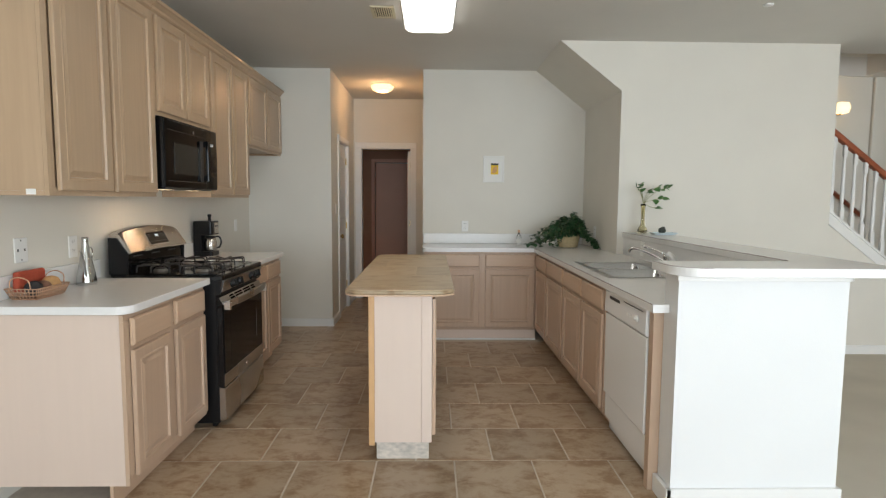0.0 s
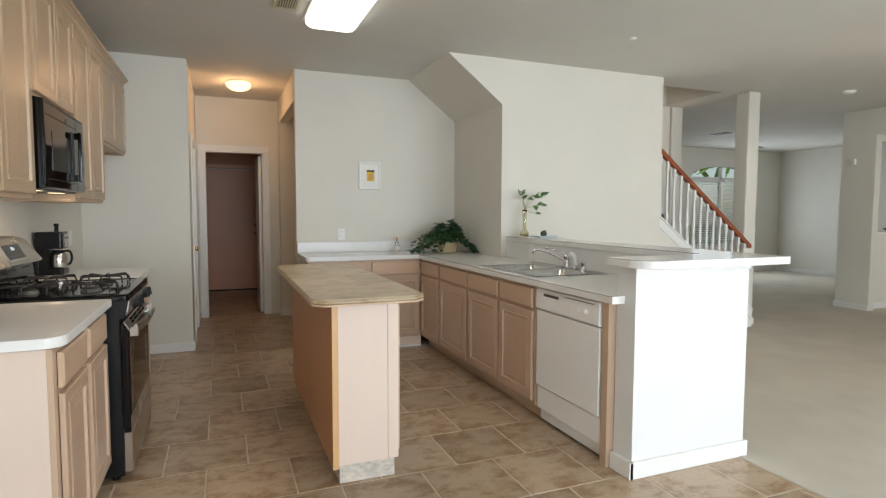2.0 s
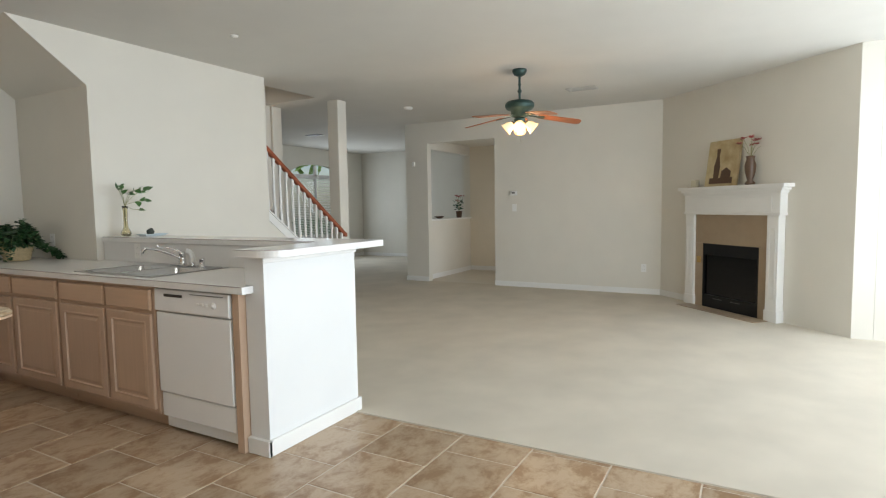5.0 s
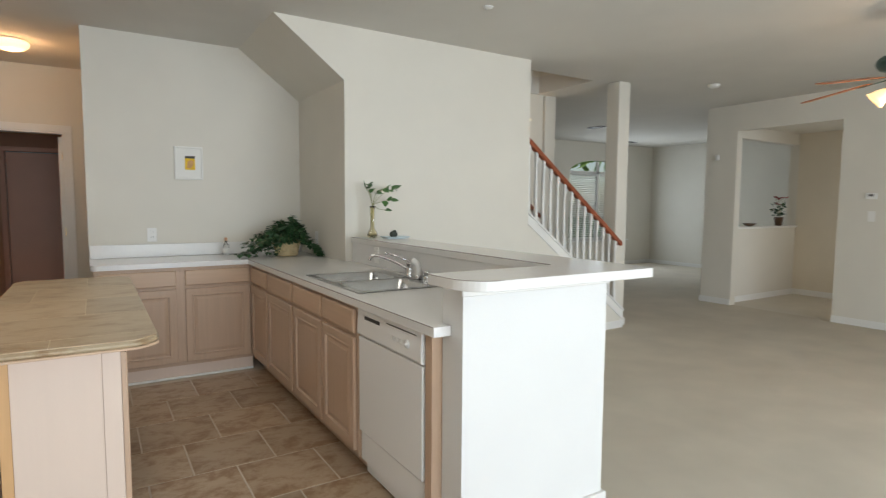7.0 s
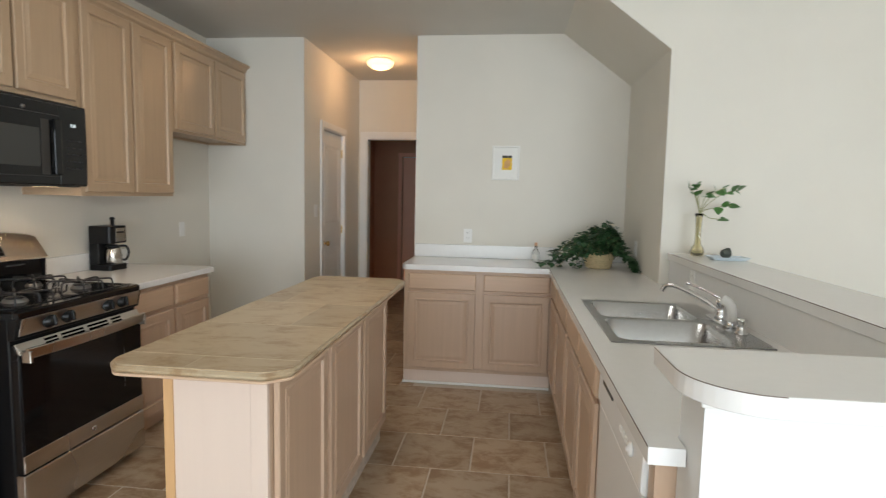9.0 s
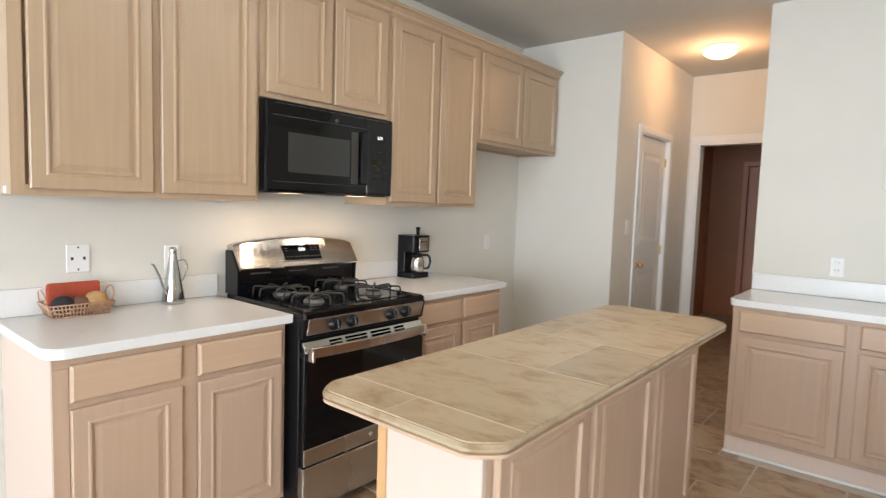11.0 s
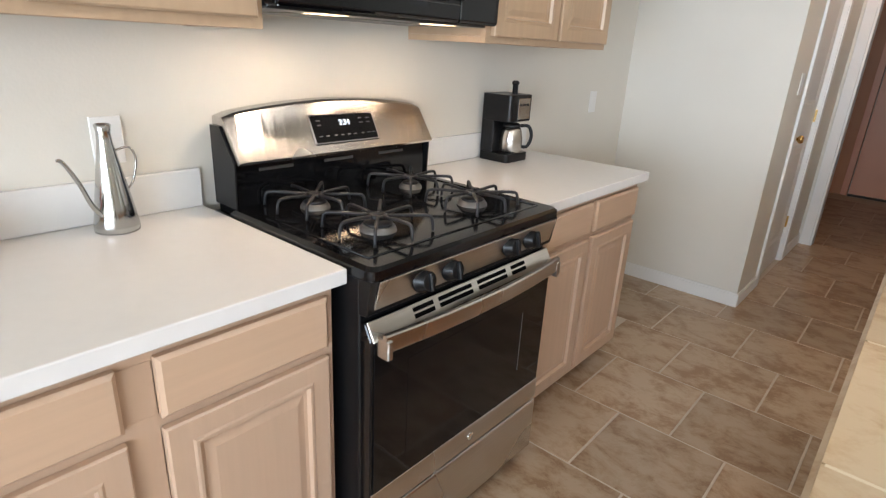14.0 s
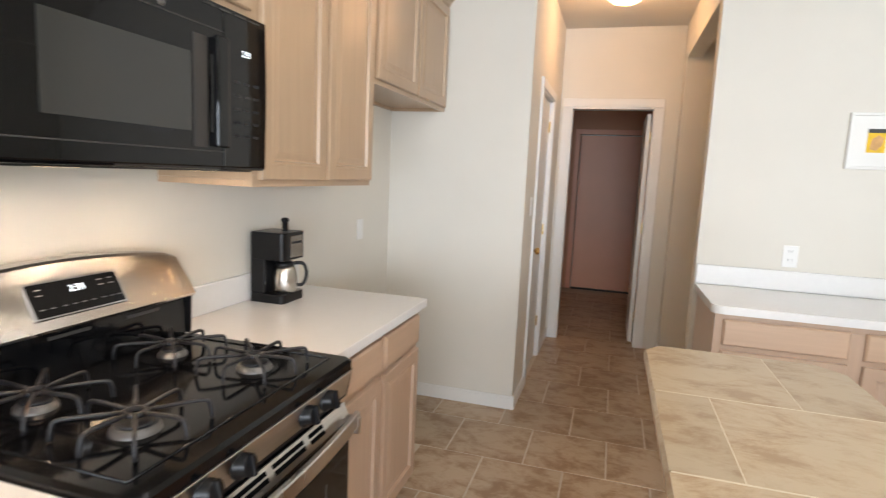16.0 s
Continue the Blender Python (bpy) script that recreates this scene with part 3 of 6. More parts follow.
d1 = structure("door_1", join(box(-0.985, -0.97, 8.94, 9.07, 0, 2.085), box(-0.305, -0.29, 8.94, 9.07, 0, 2.085), box(-0.97, -0.305, 8.94, 9.07, 2.07, 2.085)), M_TRIM, "white cased hall doorway with its door swung open", "door")
casing(d1, -0.985, -0.29, 2.085, "-y", (0, 8.95, 0), 0.072)
leaf = part("door_leaf", box(-0.345, -0.309, 9.08, 9.74, 0.01, 2.05, 0.003), M_TRIM, d1, "pale painted door leaf standing open")
for hz in (0.25, 1.05, 1.85):
    part("hinge", box(-0.312, -0.300, 9.065, 9.085, hz - 0.045, hz + 0.045), M_BRASS, leaf)
d2 = structure("door_2", join(box(-1.19, -1.07, 7.66, 7.672, 0, 2.05), box(-1.19, -1.07, 8.328, 8.34, 0, 2.05), box(-1.19, -1.07, 7.672, 8.328, 2.038, 2.05)), M_TRIM, "white closed pantry door with a brass knob", "door")
casing(d2, 7.66, 8.34, 2.05, "+x", (-1.077, 0, 0))
leaf2 = part("door_leaf", join(box(-1.135, -1.097, 7.675, 8.325, 0.012, 2.035, 0.002),
    moved(framed(0.46, 0.80, [(0, 0), (0, 0.006), (0.02, 0.006), (0.035, 0.001), (0.05, 0.001), (0.08, 0.006)]), facing("+x", (-1.0975, 7.77, 1.12))),
    moved(framed(0.46, 0.72, [(0, 0), (0, 0.006), (0.02, 0.006), (0.035, 0.001), (0.05, 0.001), (0.08, 0.006)]), facing("+x", (-1.0975, 7.77, 0.18)))), M_TRIM, d2, "white painted panelled door leaf")
knob(leaf2, (-1.097, 7.745, 0.945), "+x")
for hz in (0.3, 1.05, 1.85):
    part("hinge", box(-1.099, -1.085, 8.318, 8.334, hz - 0.04, hz + 0.04), M_BRASS, leaf2)
d3 = structure("door_3", box(-1.04, -0.17, 11.53, 11.56, 0, 2.05), M_TRIM, "plain pale door at the end beyond the hall", "door")
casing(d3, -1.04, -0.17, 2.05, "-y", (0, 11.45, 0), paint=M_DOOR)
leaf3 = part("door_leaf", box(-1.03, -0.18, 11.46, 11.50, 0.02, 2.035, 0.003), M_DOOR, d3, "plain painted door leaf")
part("sill", box(-1.03, -0.18, 11.42, 11.47, 0, 0.018), M_SLOT, d3, "dark threshold strip")
for kz in (0.96, 1.10):
    knob(leaf3, (-0.26, 11.46, kz), "-y")

# ---- windows ----
w1 = structure("window_1", join(box(WX0, WX1, WY + 0.05, WY + 0.10, WZ, WZ + 0.05), box(WX0, WX0 + 0.045, WY + 0.05, WY + 0.10, WZ, 2.10),
    box(WX1 - 0.045, WX1, WY + 0.05, WY + 0.10, WZ, 2.10), box(WX0, WX1, WY + 0.05, WY + 0.10, 2.07, 2.12), box(9.50, 9.57, WY + 0.05, WY + 0.10, WZ, 2.34)), M_TRIM, "arched double window with white blinds half open", "window")
part("window_sill", box(WX0 - 0.05, WX1 + 0.05, WY - 0.05, WY + 0.05, WZ - 0.03, WZ, 0.004), M_TRIM, w1)
glass = part("pane", box(WX0, WX1, WY + 0.07, WY + 0.076, WZ, 2.36), M_CLEAR, w1, "clear window glass")
glass.visible_shadow = False
for bx0, bx1 in ((WX0 + 0.05, 9.49), (9.58, WX1 - 0.05)):
    blind = thing("window_blind", ((bx0 + bx1) / 2, WY + 0.02, WZ), "white horizontal slat blind in the arched window", "blind", "window blinds")
    part("head_rail", box(bx0, bx1, WY, WY + 0.045, 2.02, 2.065, 0.004), M_BLIND, blind)
    part("bottom_rail", box(bx0, bx1, WY + 0.005, WY + 0.04, WZ + 0.02, WZ + 0.045, 0.003), M_BLIND, blind)
    slat = box(-(bx1 - bx0) / 2, (bx1 - bx0) / 2, -0.022, 0.022, -0.0012, 0.0012)
    me = bpy.data.meshes.new("slat")
    slat.to_mesh(me)
    slat.free()
    me.materials.append(M_BLIND)
    for k in range(34):
        ob = new("slat", me)
        ob.parent = blind
        ob.matrix_basis = Matrix.Translation((0, 0, 0.065 + k * 0.0405)) @ Matrix.Rotation(radians(24), 4, "X")
w2 = structure("window_2", join(box(-1.15, 2.15, -1.70, -1.63, 0, 0.06), box(-1.15, -1.09, -1.70, -1.63, 0, 2.25), box(2.09, 2.15, -1.70, -1.63, 0, 2.25), box(0.47, 0.53, -1.70, -1.63, 0, 2.25), box(-1.15, 2.15, -1.70, -1.63, 2.19, 2.25)), M_TRIM, "wide glazed patio door of the breakfast nook", "window")
w3 = structure("window_3", join(box(2.35, 5.45, -1.70, -1.63, 0.6, 0.66), box(2.35, 2.41, -1.70, -1.63, 0.6, 2.3), box(5.39, 5.45, -1.70, -1.63, 0.6, 2.3), box(3.87, 3.93, -1.70, -1.63, 0.6, 2.3), box(2.35, 5.45, -1.70, -1.63, 2.24, 2.3)), M_TRIM, "wide living room window", "window")
for w, a, b, lo, hi in ((w2, -1.15, 2.15, 0, 2.25), (w3, 2.35, 5.45, 0.6, 2.3)):
    p = part("pane", box(a, b, -1.67, -1.664, lo, hi), M_CLEAR, w, "clear window glass")
    p.visible_shadow = False
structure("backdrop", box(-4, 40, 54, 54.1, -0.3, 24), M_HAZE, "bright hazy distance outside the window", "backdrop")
# greenery outside the arched window
rng = random.Random(4)
bush = bmesh.new()
for k in range(900):
    c = Vector((rng.uniform(6.5, 14.5), rng.uniform(14, 16), 2.55 + 2.4 * rng.random()))
    d, e = (Vector([rng.uniform(-1, 1) for _ in range(3)]).normalized() * rng.uniform(0.12, 0.3) for _ in range(2))
    bush.faces.new([bush.verts.new(c + v) for v in (-d, e * 0.6, d, -e * 0.6)])
tagged(mesh_object("tree_foliage", bush, M_OUT), "leafy green tree crowns outside the window", "foliage", "", "stuff")


# ---- kitchen cabinets ----
DOOR = [(0, 0), (0, 0.014), (0.004, 0.018), (0.045, 0.018), (0.050, 0.0205), (0.056, 0.0205), (0.060, 0.010), (0.068, 0.009), (0.088, 0.0145), (0.094, 0.0145)]
DRAWER = [(0, 0), (0, 0.012), (0.008, 0.019), (0.016, 0.019)]


def front(parent, name, a, b, z0, z1, way, at, steps, mat=M_WOOD, label=""):
    """A door or drawer front; a to b runs along the face, at gives the face's plane."""
    m = facing(way, at)
    return part(name, moved(moved(framed(b - a, z1 - z0, steps), Matrix.Translation((a, 0.002, z0))), m), mat, parent, label)


def base_cabinet(label, way, plane, lo, hi, depth, fronts, group, toe=True, top=0.872):
    """A base unit whose face lies in the plane, from lo to hi along it; fronts: (lo, hi) of each column."""
    if way in ("+x", "-x"):
        s = 1 if way == "+x" else -1
        at, body = (plane, 0, 0), lambda d0, d1, a, b, z0, z1, bev=0.0: box(min(plane - s * d0, plane - s * d1), max(plane - s * d0, plane - s * d1), a, b, z0, z1, bev)
        base_at = (plane - s * depth / 2, (lo + hi) / 2, 0)
    else:
        at, body = (0, plane, 0), lambda d0, d1, a, b, z0, z1, bev=0.0: box(a, b, plane + d0, plane + d1, z0, z1, bev)
        base_at = ((lo + hi) / 2, plane + depth / 2, 0)
    flip = -1 if way == "-x" else 1
    cab = thing("base_cabinet", base_at, label, "cabinet", group)
    part("carcass", body(0.019, depth, lo, hi, 0.10, top), M_PANEL, cab)
    fr = [body(0, 0.019, lo, hi, 0.842, 0.872), body(0, 0.019, lo, hi, 0.10, 0.135), body(0, 0.019, lo + 0.0455, hi - 0.0455, 0.690, 0.732)]
    edges = [lo] + [(fronts[i][1] + fronts[i + 1][0]) / 2 for i in range(len(fronts) - 1)] + [hi]
    for k, e in enumerate(edges):
        a, b = (e, e + 0.045) if k == 0 else (e - 0.045, e) if k == len(edges) - 1 else (e - 0.03, e + 0.03)
        fr.append(body(0.0005, 0.0185, a, b, 0.136, 0.841))
    part("face_frame", join(*fr), M_WOOD, cab)
    part("toe_kick", body(0.075 if toe else 0.006, 0.09, lo, hi, 0.0, 0.10), M_WOODX if toe else M_PANEL, cab)
    for a, b in fronts:
        if flip < 0:
            a, b = -b, -a
        front(cab, "drawer_front", a, b, 0.728, 0.851, way, at, DRAWER, M_WOODX)
        front(cab, "door", a, b, 0.128, 0.705, way, at, DOOR)
    return cab


G = "pickled maple base cabinets"
base_cabinet("pale pickled-maple base cabinet beside the range", "+x", -1.342, 3.588, 4.437, 0.61, [(3.634, 3.990), (4.052, 4.415)], G)
base_cabinet("pale pickled-maple base cabinet under the coffee maker", "+x", -1.342, 5.228, 6.065, 0.61, [(5.258, 5.645), (5.675, 6.045)], G)
base_cabinet("pinkish pickled-maple base cabinet on the back wall", "-y", 6.615, -0.075, 1.03, 0.57, [(-0.04, 0.465), (0.525, 1.01)], G, toe=False)
base_cabinet("pickled-maple corner base cabinet under the long counter", "-x", 1.035, 5.47, 6.60, 0.66, [(5.49, 6.07), (6.11, 6.58)], G)
base_cabinet("pickled-maple sink base cabinet", "-x", 1.035, 4.435, 5.465, 0.66, [(4.46, 4.905), (4.935, 5.44)], G, top=0.745)
single("cabinet_end_panel", box(1.035, 1.69, 3.725, 3.775, 0.0, 0.872), M_WOOD, "narrow pickled-maple filler panel beside the dishwasher", "panel")
single("quarter_round", box(-0.08, 1.03, 6.600, 6.619, 0.0, 0.018, 0.006, 2), M_TRIM, "white quarter-round moulding at the cabinet base", "moulding")
# worktops
left_top = rounded([(XW, 3.562), (-1.305, 3.562), (-1.305, 4.453), (XW, 4.453)], [0, 0.07, 0, 0])
top_l = single("countertop", prism(left_top, 0.878, 0.914, "z", 0.002), M_COUNTER, "white laminate countertop with a rounded corner", "countertop")
part("backsplash", box(XW + 0.001, XW + 0.020, 3.565, 4.451, 0.915, 1.022, 0.003), M_COUNTER, top_l)
top_r = single("countertop", prism([(XW, 5.225), (-1.305, 5.225), (-1.305, 6.085), (XW, 6.085)], 0.878, 0.914, "z", 0.002), M_COUNTER, "white laminate countertop under the coffee maker", "countertop")
part("backsplash", box(XW + 0.001, XW + 0.020, 5.227, 6.083, 0.915, 1.022, 0.003), M_COUNTER, top_r)
SX0, SX1, SY0, SY1 = 1.075, 1.640, 4.52, 5.36
outline = rounded([(-0.095, 6.585), (1.0, 6.585), (1.0, 3.655), (1.076, 3.655), (1.076, 3.722), (1.699, 3.722), (1.699, 6.058), (1.629, 6.058), (1.629, YB), (-0.095, YB)], [0.05] + [0] * 9)
slab = bmesh.new()
for ring in (outline, [(SX0 + 0.02, SY0 + 0.02), (SX0 + 0.02, SY1 - 0.02), (SX1 - 0.02, SY1 - 0.02), (SX1 - 0.02, SY0 + 0.02)]):
    vs_ = [slab.verts.new((x, y, 0.876)) for x, y in ring]
    for i in range(len(vs_)):
        slab.edges.new((vs_[i - 1], vs_[i]))
bmesh.ops.triangle_fill(slab, use_beauty=True, use_dissolve=False, edges=slab.edges[:])
grown = bmesh.ops.extrude_face_region(slab, geom=slab.faces[:])
bmesh.ops.translate(slab, vec=(0, 0, 0.038), verts=[v for v in grown["geom"] if isinstance(v, bmesh.types.BMVert)])
bmesh.ops.recalc_face_normals(slab, faces=slab.faces[:])
top_c = single("countertop", join(
    slab), M_COUNTER, "white laminate L-shaped countertop round the sink", "countertop")
part("backsplash", box(-0.095, 1.625, YB - 0.020, YB - 0.001, 0.915, 1.022, 0.003), M_COUNTER, top_c)
part("splash_panel", box(1.688, 1.6995, 3.722, 6.055, 0.915, 1.066), M_COUNTER, top_c)
part("edge_seam", box(0.9988, 1.0005, 3.66, 6.585, 0.9122, 0.9145), M_SEAM, top_c, "thin dark laminate seam along the edge")


def upper_cabinet(label, lo, hi, z0, fronts):
    face = -1.605
    cab = thing("wall_cabinet", (-1.78, (lo + hi) / 2, z0), label, "cabinet", "pickled maple wall cabinets")
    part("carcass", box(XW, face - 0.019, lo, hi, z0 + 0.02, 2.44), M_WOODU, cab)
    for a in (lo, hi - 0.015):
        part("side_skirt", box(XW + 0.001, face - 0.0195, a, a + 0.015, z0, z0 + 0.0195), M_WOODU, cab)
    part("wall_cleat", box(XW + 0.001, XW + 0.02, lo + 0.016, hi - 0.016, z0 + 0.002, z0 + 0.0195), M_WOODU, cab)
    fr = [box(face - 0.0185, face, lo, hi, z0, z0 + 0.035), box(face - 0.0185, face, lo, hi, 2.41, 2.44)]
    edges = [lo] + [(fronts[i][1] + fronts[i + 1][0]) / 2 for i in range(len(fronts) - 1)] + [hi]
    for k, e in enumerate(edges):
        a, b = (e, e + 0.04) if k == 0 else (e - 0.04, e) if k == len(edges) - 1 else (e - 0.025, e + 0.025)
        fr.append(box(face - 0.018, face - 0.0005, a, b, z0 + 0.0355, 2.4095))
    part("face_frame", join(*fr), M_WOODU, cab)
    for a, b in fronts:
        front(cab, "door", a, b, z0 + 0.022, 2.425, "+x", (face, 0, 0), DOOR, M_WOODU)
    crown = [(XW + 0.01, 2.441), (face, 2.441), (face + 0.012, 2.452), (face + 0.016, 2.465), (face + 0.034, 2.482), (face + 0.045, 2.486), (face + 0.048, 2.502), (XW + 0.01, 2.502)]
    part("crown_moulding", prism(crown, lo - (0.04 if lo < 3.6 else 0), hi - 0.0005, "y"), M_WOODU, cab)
    return cab


up_a = upper_cabinet("tall pickled-maple wall cabinet with two panelled doors", 3.555, 4.468, 1.388, [(3.605, 4.003), (4.035, 4.448)])
part("sticker", box(-1.70, -1.66, 3.5535, 3.555, 1.392, 1.416), M_PAPER, up_a, "small white paper sticker")
upper_cabinet("short pickled-maple wall cabinet above the microwave", 4.47, 5.268, 1.862, [(4.50, 4.865), (4.885, 5.245)])
upper_cabinet("tall pickled-maple wall cabinet beside the microwave", 5.27, 6.108, 1.388, [(5.295, 5.685), (5.705, 6.09)])
upper_cabinet("short pickled-maple wall cabinet over the empty fridge space", 6.11, 7.185, 1.83, [(6.135, 6.64), (6.66, 7.15)])

# ---- microwave over the range ----
mw = thing("microwave", (-1.75, 4.87, 1.43), "black over-the-range microwave with a dark glass door", "microwave")
part("body", box(XW, -1.595, 4.474, 5.258, 1.432, 1.855, 0.004), M_PLASTIC, mw)
nose = [(-1.595, 1.437), (-1.560, 1.437), (-1.552, 1.445), (-1.548, 1.64), (-1.552, 1.848), (-1.595, 1.856)]
mwd = part("door", prism([(x, z) for x, z in nose], 4.474, 5.075, "y", 0.002), M_DGLASS, mw, "glossy black glass door")
part("control_panel", prism(nose, 5.078, 5.258, "y", 0.002), M_DGLASS, mw, "glossy black control strip")
part("window", box(-1.552, -1.5468, 4.585, 4.955, 1.528, 1.712), M_SCREEN, mwd, "grey perforated window")
for gz in (1.482, 1.782):
    part("groove", box(-1.5545, -1.5486, 4.505, 5.072, gz, gz + 0.003), M_SLOT, mwd)
part("grip_recess", box(-1.5505, -1.5464, 4.965, 5.012, 1.492, 1.758), M_SLOT, mwd, "dark recess beside the handle")
part("handle", join(box(-1.530, -1.512, 5.008, 5.052, 1.492, 1.762, 0.005, 2), box(-1.556, -1.520, 5.014, 5.046, 1.496, 1.530, 0.003), box(-1.556, -1.520, 5.014, 5.046, 1.724, 1.758, 0.003)), M_DGLASS, mwd, "flat black bar handle")
part("side_trim", box(-1.598, -1.556, 4.470, 4.4745, 1.440, 1.850, 0.001), M_BLACK, mw)
part("badge", moved(lathe([(0, 0), (0.011, 0), (0.011, 0.002), (0, 0.0025)], seg=14), Matrix.Translation((-1.5508, 4.87, 1.80)) @ Matrix.Rotation(radians(90), 4, "Y")), M_BURNER, mwd, "small round grey badge")
part("top_vent", join(*[box(-1.556, -1.549, 4.52 + 0.06 * k, 4.565 + 0.06 * k, 1.836, 1.840) for k in range(12)]), M_SLOT, mw)
text("clock", "2:33", 0.022, facing("+x", (-1.5478, 5.165, 1.745)) @ Matrix.Rotation(radians(90), 4, "X"), M_DIGIT, mw)
for k in range(5):
    part("button_row", join(*[box(-1.5512, -1.5474, 5.115 + 0.04 * j, 5.139 + 0.04 * j, 1.665 - 0.035 * k, 1.672 - 0.035 * k) for j in range(3)]), M_MATTE, mw)
part("grease_filter", box(-1.90, -1.71, 4.60, 5.15, 1.4305, 1.4345), M_BURNER, mw)
for ly in (4.68, 5.10):
    part("task_light", box(-1.69, -1.63, ly - 0.05, ly + 0.05, 1.4312, 1.4335), M_TASK, mw, "lit warm lamp window")

# ---- gas range ----
RY0, RY1 = 4.460, 5.218
RM = (RY0 + RY1) / 2
rg = thing("gas_range", (-1.60, RM, 0), "black and stainless gas range with four burners", "range")
part("body", box(-1.93, -1.275, RY0, RY1, 0.03, 0.899, 0.004), M_PLASTIC, rg)
for fy in (RY0 + 0.05, RY1 - 0.05):
    for fx in (-1.88, -1.32):
        part("foot", lathe([(0, 0), (0.018, 0), (0.018, 0.03), (0, 0.03)], (fx, fy, 0), 10), M_PLASTIC, rg)
rim = rounded([(-1.80, RY0 - 0.002), (-1.232, RY0 - 0.002), (-1.232, RY1 + 0.002), (-1.80, RY1 + 0.002)], [0, 0.025, 0.025, 0])
cook = bmesh.new()
for loop_pts, z in ((rim, 0.900), (rim, 0.922), ([(-1.516 + (x + 1.516) * 0.975, RM + (y - RM) * 0.975) for x, y in rim], 0.930)):
    [cook.verts.new((x, y, z)) for x, y in loop_pts]
cook.verts.ensure_lookup_table()
nr = len(rim)
for a in (0, nr):
    for k in range(nr):
        j = (k + 1) % nr
        cook.faces.new((cook.verts[a + k], cook.verts[a + j], cook.verts[a + nr + j], cook.verts[a + nr + k]))
cook.faces.new([cook.verts[2 * nr + k] for k in range(nr)])
bmesh.ops.recalc_face_normals(cook, faces=cook.faces[:])
part("cooktop", cook, M_BLACK, rg, "glossy black enamel cooktop")
part("cooktop_groove", join(*[tube([(x0, y0, 0.9305), (x1, y1, 0.9305)], 0.003, 6) for x0, y0, x1, y1 in ((-1.80, RY0 + 0.04, -1.29, RY0 + 0.04), (-1.80, RY1 - 0.04, -1.29, RY1 - 0.04), (-1.29, RY0 + 0.04, -1.29, RY1 - 0.04))]), M_BLACK, rg)
# back guard
prof = [(-1.898, 0.90), (-1.795, 0.90), (-1.800, 1.051), (-1.898, 1.051)]
part("back_riser", prism(prof, RY0 + 0.018, RY1 - 0.012, "y", 0.004), M_BLACK, rg)
for k in range(3):
    part("vent_slot", box(-1.801, -1.7965, RY0 + 0.09 + 0.22 * k, RY0 + 0.20 + 0.22 * k, 1.026, 1.034), M_SLOT, rg)
guard = bmesh.new()
K = 20
rows4 = []
for k in range(K + 1):
    t = k / K
    y = RY0 + 0.017 + (RY1 - RY0 - 0.021) * t
    lift = 0.030 * (1 - (2 * t - 1) ** 2) - 0.006 * max(0, abs(2 * t - 1) - 0.93) / 0.07
    rows4.append([guard.verts.new(p) for p in ((-1.895, y, 1.052), (-1.772, y, 1.052), (-1.766, y, 1.060), (-1.836, y, 1.168 + lift), (-1.846, y, 1.174 + lift), (-1.895, y, 1.174 + lift))])
for a, b in zip(rows4, rows4[1:]):
    for k in range(6):
        j = (k + 1) % 6
        f = guard.faces.new((a[k], b[k], b[j], a[j]))
guard.faces.new(rows4[0])
guard.faces.new(rows4[-1][::-1])
bmesh.ops.recalc_face_normals(guard, faces=guard.faces[:])
gd = part("backguard", guard, M_STEEL, rg, "brushed steel control panel with an arched top")
for gy in (RY0 + 0.011, RY1 - 0.004):
    part("guard_side", prism([(-1.90, 0.93), (-1.79, 0.93), (-1.785, 1.05), (-1.85, 1.145), (-1.90, 1.145)], gy, gy + 0.005, "y"), M_PLASTIC, rg)
face_m = Matrix.Translation((-1.7985, RM + 0.01, 1.1220)) @ Matrix.Rotation(-math.atan2(0.070, 0.130), 4, "Y") @ facing("+x", (0, 0, 0))
part("display_bezel", moved(box(-0.125, 0.125, 0, 0.004, -0.046, 0.046, 0.002), face_m), M_CHROME, gd, "thin bright bezel")
part("display", moved(box(-0.119, 0.119, 0.003, 0.0055, -0.041, 0.041, 0.001), face_m), M_DGLASS, gd, "dark glass clock display")
text("clock", "2:34", 0.024, face_m @ Matrix.Translation((0.0, 0.0062, 0.016)) @ Matrix.Rotation(radians(90), 4, "X"), M_DIGIT, gd)
marks = [moved(box(-0.006, 0.006, 0.0054, 0.0060, -0.0015, 0.0015), face_m @ Matrix.Translation((u, 0, v))) for u in (-0.10, -0.075, -0.045, -0.02, 0.005, 0.03, 0.06, 0.085, 0.105) for v in (-0.022,)]
marks += [moved(box(-0.007, 0.007, 0.0054, 0.0060, -0.0015, 0.0015), face_m @ Matrix.Translation((u, 0, v))) for u in (0.065, 0.095, -0.095) for v in (0.012, 0.026)]
for mark in marks:
    part("button_mark", mark, M_BURNER, gd)
